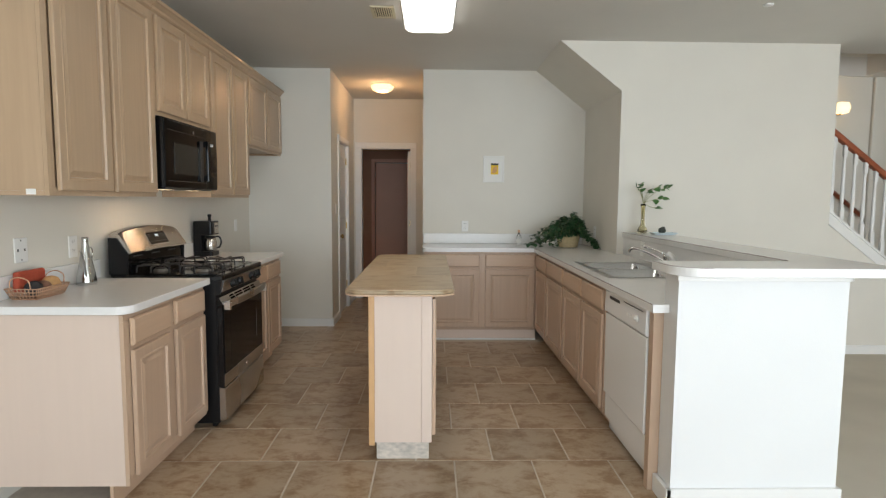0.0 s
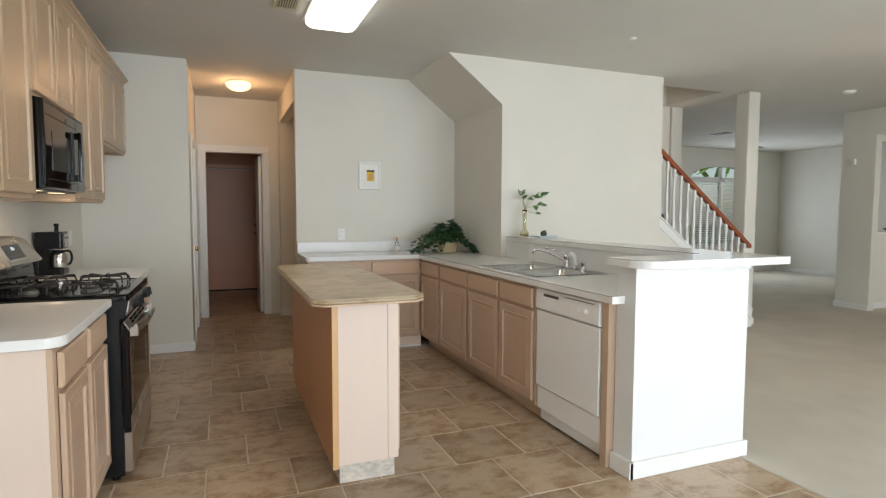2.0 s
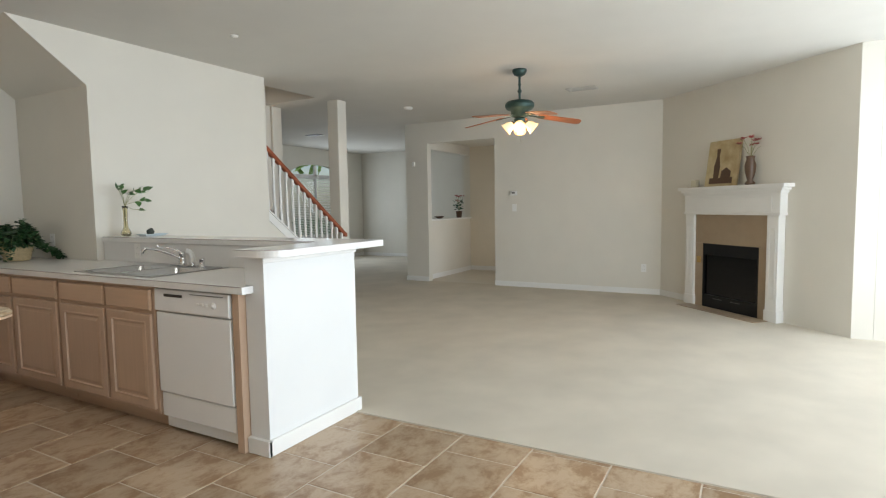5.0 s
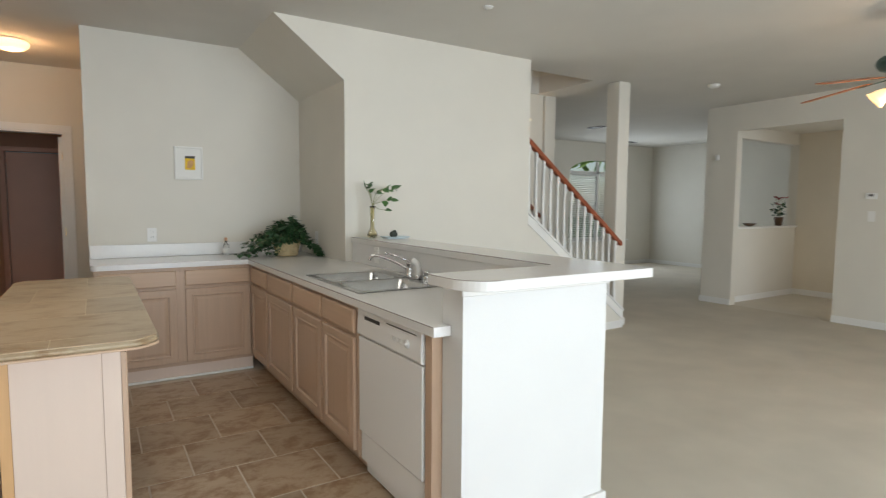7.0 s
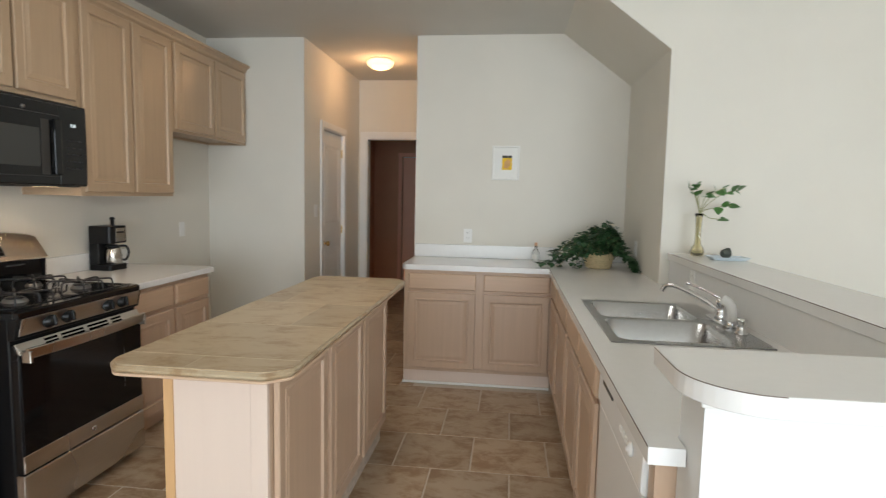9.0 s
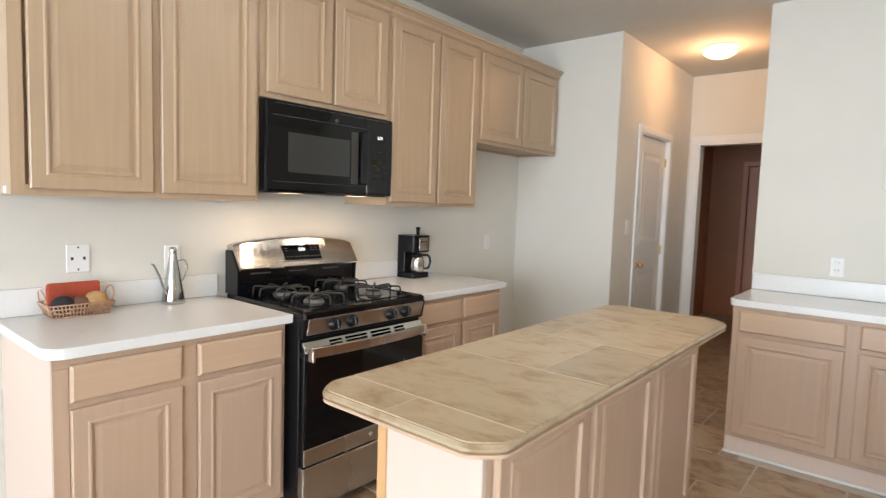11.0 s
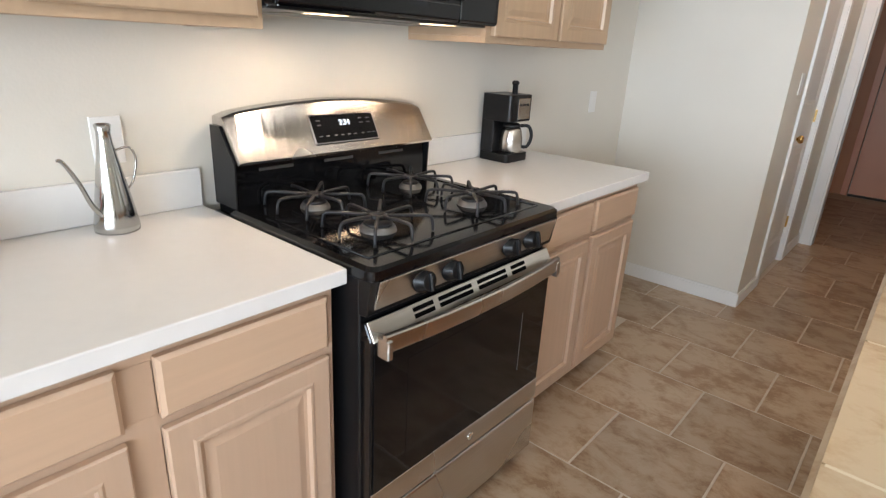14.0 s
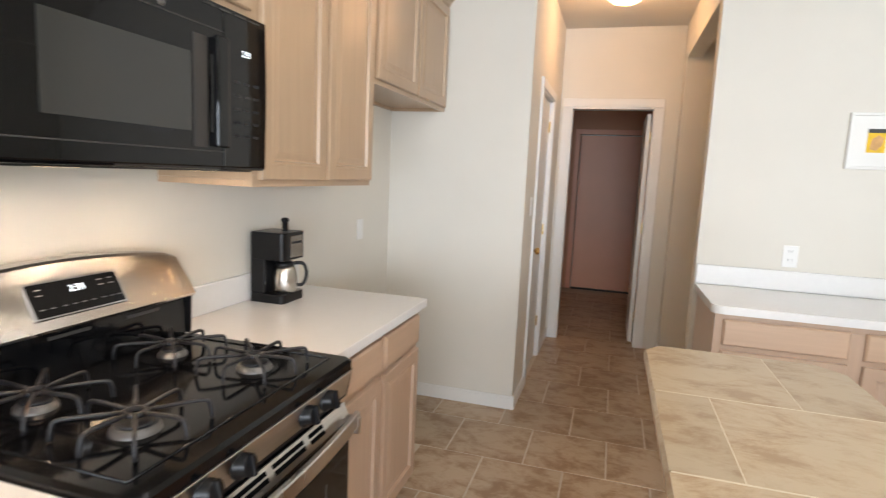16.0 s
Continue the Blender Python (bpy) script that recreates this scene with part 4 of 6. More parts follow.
# burners and grates
for bx, by, br in ((-1.685, RY0 + 0.19, 0.036), (-1.425, RY0 + 0.19, 0.042), (-1.685, RY1 - 0.19, 0.032), (-1.425, RY1 - 0.19, 0.040)):
    bn = part("burner", lathe([(br + 0.006, 0.930), (br + 0.004, 0.938), (br, 0.939), (br, 0.943), (br - 0.004, 0.945), (0, 0.945)], (bx, by, 0), 24), M_BURNER, rg, "grey metal gas burner")
    part("burner_cap", lathe([(0, 0.9455), (br - 0.006, 0.9455), (br - 0.004, 0.949), (br - 0.010, 0.952), (0, 0.953)], (bx, by, 0), 24), M_MATTE, bn)
for gy in (RY0 + 0.19, RY1 - 0.19):
    g = thing("burner_grate", (-1.555, gy, 0.931), "black cast-iron grate over two burners", "grate", "range grates")
    for bx in (-1.685, -1.425):
        for k in range(8):
            a = math.pi * k / 4 + 0.0
            reach = 0.118 if k % 2 == 0 else 0.135
            dx, dy = math.cos(a), math.sin(a)
            pts = [(bx + 0.022 * dx, gy + 0.022 * dy, 0.968), (bx + (reach - 0.018) * dx, gy + (reach - 0.018) * dy, 0.972), (bx + reach * dx, gy + reach * dy, 0.962), (bx + (reach + 0.004) * dx, gy + (reach + 0.004) * dy, 0.933)]
            part("finger", tube(bent(pts, 3), 0.0050, 6, 0.0042), M_MATTE, g)
        part("hub", lathe([(0.016, 0.962), (0.024, 0.962), (0.026, 0.970), (0.016, 0.972), (0.016, 0.962)], (bx, gy, 0), 12), M_MATTE, g)
# control strip with knobs
part("front_apron", prism([(-1.30, 0.806), (-1.252, 0.812), (-1.236, 0.899), (-1.30, 0.899)], RY0 + 0.001, RY1 - 0.001, "y", 0.002), M_PLASTIC, rg)
strip = part("control_strip", prism([(-1.252, 0.826), (-1.246, 0.825), (-1.229, 0.897), (-1.237, 0.898)], RY0 + 0.02, RY1 - 0.02, "y", 0.0015), M_STEEL, rg, "brushed steel knob strip")
for ky in (RY0 + 0.155, RY0 + 0.255, RY1 - 0.255, RY1 - 0.155):
    m = Matrix.Translation((-1.238, ky, 0.862)) @ Matrix.Rotation(radians(79), 4, "Y")
    kn = part("knob", moved(join(lathe([(0, 0), (0.030, 0), (0.030, 0.006), (0.024, 0.009), (0.023, 0.028), (0.019, 0.031), (0, 0.031)], seg=18), box(-0.023, 0.023, -0.006, 0.006, 0.024, 0.040, 0.003)), m), M_PLASTIC, strip, "black control knob")
# oven door
dr = part("oven_door", prism([(-1.275, 0.252), (-1.242, 0.252), (-1.240, 0.752), (-1.262, 0.792), (-1.275, 0.792)], RY0 + 0.004, RY1 - 0.004, "y", 0.003), M_BLACK, rg, "black oven door")
part("oven_glass", box(-1.2405, -1.2370, RY0 + 0.012, RY1 - 0.012, 0.330, 0.738, 0.001), M_DGLASS, dr, "dark oven glass")
part("inner_window", box(-1.2372, -1.2364, RY0 + 0.12, RY1 - 0.12, 0.37, 0.67), M_BLACK, dr)
part("lower_trim", box(-1.2425, -1.2365, RY0 + 0.006, RY1 - 0.006, 0.254, 0.328, 0.0015), M_STEEL, dr, "brushed steel trim")
part("badge", moved(lathe([(0, 0), (0.013, 0), (0.013, 0.0025), (0, 0.003)], seg=16), Matrix.Translation((-1.2366, RM + 0.015, 0.290)) @ Matrix.Rotation(radians(90), 4, "Y")), M_CHROME, dr, "small round metal badge")
part("vent_trim", prism([(-1.262, 0.793), (-1.240, 0.752), (-1.2345, 0.752), (-1.2575, 0.795)], RY0 + 0.008, RY1 - 0.008, "y", 0.001), M_STEEL, dr, "slotted steel vent trim")
for k, (a, b) in enumerate(((0.145, 0.215), (0.235, 0.365), (0.39, 0.52), (0.545, 0.615))):
    m = lambda z: -1.2345 - (z - 0.752) * 0.535
    for z in (0.7645, 0.7785):
        part("vent_slot", prism([(m(z) - 0.002, z), (m(z + 0.009) - 0.002, z + 0.009), (m(z + 0.009) + 0.0012, z + 0.009), (m(z) + 0.0012, z)], RY0 + a, RY0 + b, "y"), M_VOID, dr)
# bowed flat handle
hb = bmesh.new()
rows5 = []
for k in range(25):
    t = k / 24
    y = RY0 + 0.016 + (RY1 - RY0 - 0.032) * t
    bow = -1.203 + 0.022 * (1 - (2 * t - 1) ** 2)
    rows5.append([hb.verts.new(p) for p in ((bow - 0.013, y, 0.738), (bow - 0.002, y, 0.736), (bow, y, 0.740), (bow, y, 0.776), (bow - 0.003, y, 0.780), (bow - 0.013, y, 0.780))])
for a, b in zip(rows5, rows5[1:]):
    for k in range(6):
        j = (k + 1) % 6
        hb.faces.new((a[k], b[k], b[j], a[j]))
hb.faces.new(rows5[0])
hb.faces.new(rows5[-1][::-1])
bmesh.ops.recalc_face_normals(hb, faces=hb.faces[:])
part("handle", join(hb, box(-1.238, -1.197, RY0 + 0.016, RY0 + 0.032, 0.718, 0.768, 0.003), box(-1.238, -1.197, RY1 - 0.032, RY1 - 0.016, 0.718, 0.768, 0.003)), M_STEEL, dr, "wide bowed steel handle")
part("glass_glint_strip", box(-1.2368, -1.2355, RY1 - 0.145, RY1 - 0.142, 0.42, 0.62), M_BURNER, dr)
part("drawer", prism([(-1.275, 0.045), (-1.240, 0.045), (-1.236, 0.052), (-1.236, 0.240), (-1.242, 0.245), (-1.275, 0.245)], RY0 + 0.003, RY1 - 0.003, "y", 0.003), M_STEEL, rg, "brushed steel storage drawer")

# ---- dishwasher ----
dw = thing("dishwasher", (1.30, 4.105, 0), "white built-in dishwasher under the counter", "dishwasher")
part("tub", box(1.075, 1.68, 3.785, 4.425, 0.02, 0.868), M_WHITE, dw)
part("door", box(1.030, 1.074, 3.790, 4.420, 0.248, 0.725, 0.004), M_WHITE, dw)
cp = part("control_panel", prism([(1.074, 0.732), (1.030, 0.732), (1.022, 0.742), (1.026, 0.862), (1.074, 0.866)], 3.790, 4.420, "y", 0.003), M_WHITE, dw, "white control panel with a dial")
part("kick_panel", box(1.042, 1.074, 3.790, 4.420, 0.095, 0.240, 0.004), M_WHITE, dw)
part("gap", box(1.056, 1.080, 3.79, 4.42, 0.238, 0.252), M_SLOT, dw)
part("toe_shadow", box(1.09, 1.12, 3.79, 4.42, 0.02, 0.10), M_SLOT, dw)
part("latch_recess", box(1.0205, 1.028, 4.17, 4.33, 0.822, 0.838, 0.002), M_SLOT, cp, "dark latch recess")
part("dial", moved(lathe([(0, 0), (0.019, 0), (0.017, 0.007), (0.007, 0.009), (0.006, 0.014), (0, 0.014)], seg=18), Matrix.Translation((1.0235, 3.905, 0.795)) @ Matrix.Rotation(radians(-90), 4, "Y")), M_PLATE, cp, "white dial")
for by in (4.00, 3.965, 4.035):
    part("button", box(1.020, 1.026, by - 0.011, by + 0.011, 0.785, 0.803, 0.002), M_PLATE, cp)
part("panel_groove", box(1.0215, 1.0245, 3.83, 4.10, 0.845, 0.848), M_SLOT, cp)

# ---- sink ----
sk = thing("kitchen_sink", ((SX0 + SX1) / 2, (SY0 + SY1) / 2, 0.914), "double-bowl stainless steel kitchen sink", "sink")


def bowl(x0, x1, y0, y1):
    bm = bmesh.new()
    loops = []
    for d, z, r in ((0, 0.919, 0.05), (0.006, 0.914, 0.05), (0.012, 0.80, 0.06), (0.03, 0.765, 0.06), (0.10, 0.758, 0.06)):
        pts = rounded([(x0 + d, y0 + d), (x1 - d, y0 + d), (x1 - d, y1 - d), (x0 + d, y1 - d)], [r] * 4, 5)
        loops.append([bm.verts.new((*p, z)) for p in pts])
    for a, b in zip(loops, loops[1:]):
        for k in range(len(a)):
            j = (k + 1) % len(a)
            bm.faces.new((a[k], a[j], b[j], b[k]))
    bm.faces.new(loops[-1])
    for f in bm.faces:
        f.smooth = True
    return bm


BX1 = SX1 - 0.115
mids = ((SY0 + 0.035, (SY0 + SY1) / 2 - 0.018), ((SY0 + SY1) / 2 + 0.018, SY1 - 0.035))
for a, b in mids:
    bw = part("bowl", bowl(SX0 + 0.035, BX1, a, b), M_BOWL, sk)
    part("drain", lathe([(0.042, 0.7585), (0.040, 0.761), (0.030, 0.7595), (0, 0.7592)], ((SX0 + BX1) / 2 + 0.02, (a + b) / 2, 0), 18), M_CHROME, bw)
rimz = lambda x0, x1, y0, y1: box(x0, x1, y0, y1, 0.9145, 0.9195, 0.0015)
part("rim", join(rimz(SX0, SX0 + 0.036, SY0, SY1), rimz(BX1 - 0.001, SX1, SY0, SY1), rimz(SX0 + 0.036, BX1, SY0, mids[0][0] + 0.001), rimz(SX0 + 0.036, BX1, mids[0][1] - 0.001, mids[1][0] + 0.001), rimz(SX0 + 0.036, BX1, mids[1][1] - 0.001, SY1)), M_SINK, sk)
for a, b in mids:
    cs = []
    for cx, cy, sx, sy in ((SX0 + 0.035, a, 1, 1), (BX1, a, -1, 1), (SX0 + 0.035, b, 1, -1), (BX1, b, -1, -1)):
        fan = [(cx, cy)] + [(cx + sx * (0.05 - 0.05 * math.cos(w)), cy + sy * (0.05 - 0.05 * math.sin(w))) for w in [math.pi / 2 * k / 5 for k in range(6)]]
        cs.append(prism(fan, 0.9146, 0.9193))
    for c in cs:
        part("rim_corner", c, M_SINK, sk)
FX, FY = 1.60, 4.94
fc = thing("kitchen_faucet", (FX, FY, 0.919), "chrome kitchen faucet with a single lever", "faucet")
part("deck_plate", prism(rounded([(FX - 0.028, FY - 0.125), (FX + 0.028, FY - 0.125), (FX + 0.028, FY + 0.125), (FX - 0.028, FY + 0.125)], [0.027] * 4), 0.9196, 0.930, "z", 0.002), M_CHROME, fc)
part("column", lathe([(0.026, 0.930), (0.026, 0.955), (0.021, 0.965), (0.021, 0.995), (0.024, 1.000), (0.022, 1.018), (0.0, 1.022)], (FX, FY, 0), 18), M_CHROME, fc)
part("spout", tube(bent([(FX - 0.01, FY + 0.01, 0.972), (FX - 0.07, FY + 0.05, 1.012), (FX - 0.15, FY + 0.11, 1.048), (FX - 0.19, FY + 0.14, 1.048), (FX - 0.205, FY + 0.15, 1.022)]), 0.0105, 10), M_CHROME, fc, "chrome swan spout")
part("lever", join(tube([(FX, FY, 1.018), (FX - 0.05, FY + 0.06, 1.045), (FX - 0.10, FY + 0.115, 1.062)], 0.007, 8), lathe([(0, -0.010), (0.010, -0.006), (0.010, 0.006), (0, 0.010)], (FX - 0.105, FY + 0.12, 1.064), 10)), M_CHROME, fc, "slim chrome lever")
sp = thing("sink_sprayer", (FX + 0.005, FY - 0.10, 0.93), "white plastic pull-out sink sprayer", "sprayer")
part("holder", lathe([(0.020, 0.9305), (0.020, 0.938), (0.015, 0.945), (0, 0.945)], (FX + 0.005, FY - 0.10, 0), 14), M_CHROME, sp)
part("spray_head", tube(bent([(FX + 0.005, FY - 0.10, 0.944), (FX + 0.005, FY - 0.098, 0.985), (FX - 0.004, FY - 0.088, 1.015), (FX - 0.022, FY - 0.07, 1.028)]), 0.017, 10, 0.021), M_PLATE, sp)
so = thing("soap_pump", (FX + 0.002, FY - 0.205, 0.919), "short chrome soap dispenser cap", "soap dispenser")
part("collar", lathe([(0.024, 0.9196), (0.024, 0.925), (0.018, 0.930), (0.018, 0.965), (0.020, 0.968), (0.020, 0.978), (0, 0.980)], (FX + 0.002, FY - 0.205, 0), 16), M_CHROME, so)

# ---- island ----
isl = thing("kitchen_island", (-0.16, 4.80, 0), "narrow pickled-maple island with a tiled top", "island")
part("carcass", box(-0.312, -0.018, 4.045, 5.605, 0.10, 0.904), M_PANEL, isl)
for ey in (4.035, 5.605):
    part("end_panel", box(-0.300, -0.055, ey, ey + 0.010, 0.100, 0.904), M_PANEL, isl, "pale laminated end panel")
for ey in (4.031, 5.600):
    part("corner_stile", box(-0.0548, 0.0, ey, ey + 0.019, 0.100, 0.904, 0.002), M_PANEL, isl)
part("back_panel", box(-0.330, -0.312, 4.037, 5.612, 0.085, 0.904), M_HONEY, isl, "orange honey plywood back panel")
part("edge_strip", box(-0.331, -0.3005, 4.030, 4.037, 0.085, 0.904, 0.001), M_EDGE, isl, "yellow-orange edge strip")
part("toe_kick", box(-0.293, -0.015, 4.058, 5.585, 0.0, 0.10), M_SCUFF, isl, "pale scuffed toe kick")
part("face_frame", join(box(-0.018, 0.0, 4.050, 5.600, 0.845, 0.904), box(-0.018, 0.0, 4.050, 5.600, 0.10, 0.135), *[box(-0.0175, -0.0005, y - 0.025, y + 0.025, 0.136, 0.844) for y in (4.075, 4.555, 5.075, 5.575)]), M_WOOD, isl)
for a, b in ((4.072, 4.535), (4.575, 5.055), (5.095, 5.585)):
    front(isl, "door", a, b, 0.125, 0.862, "+x", (0.0, 0, 0), DOOR)
top_poly = [(-0.392, 3.898), (0.052, 3.898), (0.112, 3.955), (0.112, 5.64), (0.052, 5.71), (-0.395, 5.71), (-0.438, 5.65), (-0.438, 3.950)]
itop = part("top_board", prism(rounded(top_poly, [0.04] * 8, 3), 0.9045, 0.9130, "z", 0.002), M_WOODX, isl, "thin wooden line under the tiled edge")
part("tiled_edge", prism([(x * 1.004, 4.8 + (y - 4.8) * 1.002) for x, y in rounded(top_poly, [0.04] * 8, 3)], 0.9132, 0.9335, "z", 0.007), M_ITILE, isl)
part("grout_bed", prism([(x * 0.97 - 0.004, 4.8 + (y - 4.8) * 0.985) for x, y in rounded(top_poly, [0.04] * 8, 3)], 0.926, 0.9361), M_IGROUT, isl)


def clip(poly, x0, x1, y0, y1):
    for ax, lim, sign in ((0, x0, 1), (0, x1, -1), (1, y0, 1), (1, y1, -1)):
        out = []
        for i in range(len(poly)):
            p, q = poly[i - 1], poly[i]
            a, b = sign * (p[ax] - lim), sign * (q[ax] - lim)
            if (a < 0) != (b < 0):
                f = a / (a - b)
                out.append((p[0] + f * (q[0] - p[0]), p[1] + f * (q[1] - p[1])))
            if b >= 0:
                out.append(q)
        poly = out
    return poly


shape = [(x * 0.980 - 0.003, 4.8 + (y - 4.8) * 0.990) for x, y in rounded(top_poly, [0.04] * 8, 3)]
ys = [3.90, 4.030, 4.447, 4.866, 5.285, 5.71]
cuts = [[-0.46, -0.19, 0.14], [-0.46, 0.14], [-0.46, -0.10, 0.14], [-0.46, -0.305, 0.14], [-0.46, -0.10, 0.14]]
for (a, b), xs in zip(zip(ys, ys[1:]), cuts):
    for p, q in zip(xs, xs[1:]):
        c = clip(shape, p + 0.0014, q - 0.0014, a + 0.0034, b - 0.0034)
        if len(c) > 2:
            part("tile", prism(c, 0.9315, 0.9365, "z"), M_ITILE, isl)


# ---- small kitchen things ----
def outlet(at, way, holes, wide=0.072, kind="outlet"):
    m = facing(way, at)
    label = {"outlet": "white electrical outlet plate on the wall", "switch": "white light switch plate on the wall", "jack": "white wall plate with screws and jacks"}[kind]
    ob = thing("wall_" + kind, at, label, kind, "wall plates")
    part("plate", moved(box(-wide / 2, wide / 2, 0.0005, 0.006, -0.058, 0.058, 0.002), m), M_PLATE, ob)
    for u, v, w, h, mat in holes:
        part("slot", moved(box(u - w / 2, u + w / 2, 0.005, 0.0068, v - h / 2, v + h / 2), m), mat, ob)
    return ob


SOCKET = [(0, 0.024, 0.034, 0.030, M_TRIM), (0, -0.024, 0.034, 0.030, M_TRIM)] + [(u, v, 0.003, 0.011, M_SLOT) for u in (-0.008, 0.008) for v in (0.028, -0.020)]
TOGGLE = [(0, 0, 0.012, 0.026, M_TRIM), (0, 0.006, 0.008, 0.014, M_PLATE)]
outlet((XW, 3.85, 1.13), "+x", [(-0.022, 0, 0.010, 0.012, M_SLOT), (0.022, 0, 0.010, 0.012, M_SLOT), (0, 0.046, 0.006, 0.009, M_BURNER), (0, -0.046, 0.006, 0.009, M_BURNER)], 0.086, "jack")
outlet((XW, 4.235, 1.115), "+x", SOCKET)
outlet((XW, 6.76, 1.115), "+x", TOGGLE, 0.072, "switch")
outlet((0.355, YB, 1.10), "-y", SOCKET)
outlet((1.63, 6.72, 1.07), "-x", SOCKET)
outlet((1.688, 5.60, 1.00), "-x", SOCKET)
outlet((7.39, 2.70, 0.38), "-x", SOCKET)
outlet((-1.077, 7.47, 1.27), "+x", TOGGLE, 0.072, "switch")
outlet((7.39, 4.68, 1.27), "-x", TOGGLE, 0.072, "switch")
th = thing("thermostat", (7.39, 4.69, 1.50), "small white wall thermostat", "thermostat")
part("case", box(7.362, 7.3895, 4.635, 4.745, 1.465, 1.535, 0.006, 2), M_PLATE, th)
part("display", box(7.360, 7.3625, 4.665, 4.715, 1.495, 1.520), M_BURNER, th)

# oil cruet
CX, CY = -1.865, 4.20
cr = thing("oil_cruet", (CX, CY, 0.914), "polished steel oil cruet with a long spout", "cruet")
part("body", lathe([(0, 0.9145), (0.049, 0.9145), (0.050, 0.930), (0.041, 0.985), (0.028, 1.06), (0.017, 1.125), (0.015, 1.15), (0.018, 1.165), (0.015, 1.168), (0.013, 1.15), (0, 1.15)], (CX, CY, 0), 28), M_POLISH, cr)
part("spout", tube(bent([(CX + 0.02, CY - 0.030, 0.955), (CX + 0.03, CY - 0.055, 0.99), (CX + 0.035, CY - 0.075, 1.045), (CX + 0.04, CY - 0.100, 1.095), (CX + 0.042, CY - 0.112, 1.102)]), 0.006, 8, 0.004), M_POLISH, cr, "long thin steel spout")
part("handle", tube(bent([(CX, CY + 0.018, 1.105), (CX, CY + 0.050, 1.110), (CX, CY + 0.062, 1.080), (CX, CY + 0.050, 1.03), (CX, CY + 0.032, 1.005)]), 0.0028, 6), M_POLISH, cr, "thin wire handle")

# bread basket
KX, KY = -1.855, 3.815
bk = thing("bread_basket", (KX, KY, 0.914), "copper wicker basket with bread and a red cloth", "basket")
lo_, hi_ = (0.055, 0.095), (0.072, 0.115)
walls = []
for z, f in ((0.918, 0), (0.934, 0.33), (0.950, 0.66), (0.966, 1.0)):
    a, b = lo_[0] + (hi_[0] - lo_[0]) * f, lo_[1] + (hi_[1] - lo_[1]) * f
    ring = [(KX - a, KY - b, z), (KX + a, KY - b, z), (KX + a, KY + b, z), (KX - a, KY + b, z), (KX - a, KY - b, z)]
    walls.append(tube(ring, 0.0028, 6))
for wall_band in walls:
    part("band", wall_band, M_COPPER, bk)
posts = []
for k in range(18):
    f = -1 + 2 * k / 17
    for s in (-1, 1):
        posts.append(tube([(KX + s * lo_[0], KY + f * lo_[1], 0.917), (KX + s * hi_[0], KY + f * hi_[1], 0.967)], 0.0024, 5))
for k in range(9):
    f = -1 + 2 * k / 8
    for s in (-1, 1):
        posts.append(tube([(KX + f * lo_[0], KY + s * lo_[1], 0.917), (KX + f * hi_[0], KY + s * hi_[1], 0.967)], 0.0024, 5))
part("weave", join(*posts), M_COPPER, bk)
part("base", box(KX - 0.054, KX + 0.054, KY - 0.094, KY + 0.094, 0.9145, 0.9185), M_COPPER, bk)
for s in (-1, 1):
    part("handle", tube(bent([(KX - 0.045, KY + s * 0.114, 0.966), (KX - 0.04, KY + s * 0.120, 1.005), (KX, KY + s * 0.124, 1.022), (KX + 0.04, KY + s * 0.120, 1.005), (KX + 0.045, KY + s * 0.114, 0.966)]), 0.0028, 6), M_COPPER, bk)
cl = box(-0.016, 0.016, -0.096, 0.096, -0.05, 0.05, 0.014, 3)
for v in cl.verts:
    v.co.x += 0.006 * math.sin(v.co.y * 40) + 0.02 * v.co.z
    v.co.z += 0.004 * math.cos(v.co.y * 55)
single("folded_napkin", moved(cl, Matrix.Translation((KX - 0.038, KY, 0.992))), M_CLOTH, "folded brick-red cloth napkin in the basket", "napkin")


def loaf(name, at, size, mat, label):
    bm = bmesh.new()
    bmesh.ops.create_icosphere(bm, subdivisions=3, radius=1)
    for v in bm.verts:
        v.co = v.co * (1 + 0.10 * noise.noise(v.co * 2.1 + Vector(at) * 9))
    moved(bm, Matrix.Translation(at) @ Matrix.Diagonal((*size, 1)))
    for f in bm.faces:
        f.smooth = True
    return single(name, bm, mat, label, "bread", "bread in the basket")


loaf("bread_roll", (KX + 0.018, KY - 0.055, 0.962), (0.036, 0.042, 0.034), M_RYE, "dark rye roll in the basket")
loaf("bread_roll", (KX + 0.020, KY + 0.005, 0.960), (0.034, 0.036, 0.030), M_ROLL, "brown roll in the basket")
loaf("bread_roll", (KX + 0.018, KY + 0.062, 0.968), (0.040, 0.044, 0.038), M_BREAD, "round golden bread roll in the basket")

# coffee maker
QX0, QX1, QY0, QY1 = -1.925, -1.775, 5.70, 5.86
cm = thing("coffee_maker", ((QX0 + QX1) / 2, (QY0 + QY1) / 2, 0.914), "black drip coffee maker with a steel carafe", "coffee maker")
part("base", prism(rounded([(QX0, QY0), (QX1, QY0), (QX1, QY1), (QX0, QY1)], [0.01, 0.02, 0.02, 0.01]), 0.9145, 0.950, "z", 0.002), M_PLASTIC, cm)
part("tower", box(QX0, QX0 + 0.065, QY0 + 0.002, QY1 - 0.002, 0.950, 1.190, 0.004), M_PLASTIC, cm)
part("brew_head", prism(rounded([(QX0, QY0), (QX1, QY0), (QX1, QY1), (QX0, QY1)], [0.01, 0.018, 0.018, 0.01]), 1.085, 1.195, "z", 0.003), M_PLASTIC, cm)
pn = part("control_plate", box(QX1, QX1 + 0.004, QY0 + 0.05, QY0 + 0.135, 1.095, 1.182, 0.0015), M_STEEL, cm, "steel control plate with buttons")
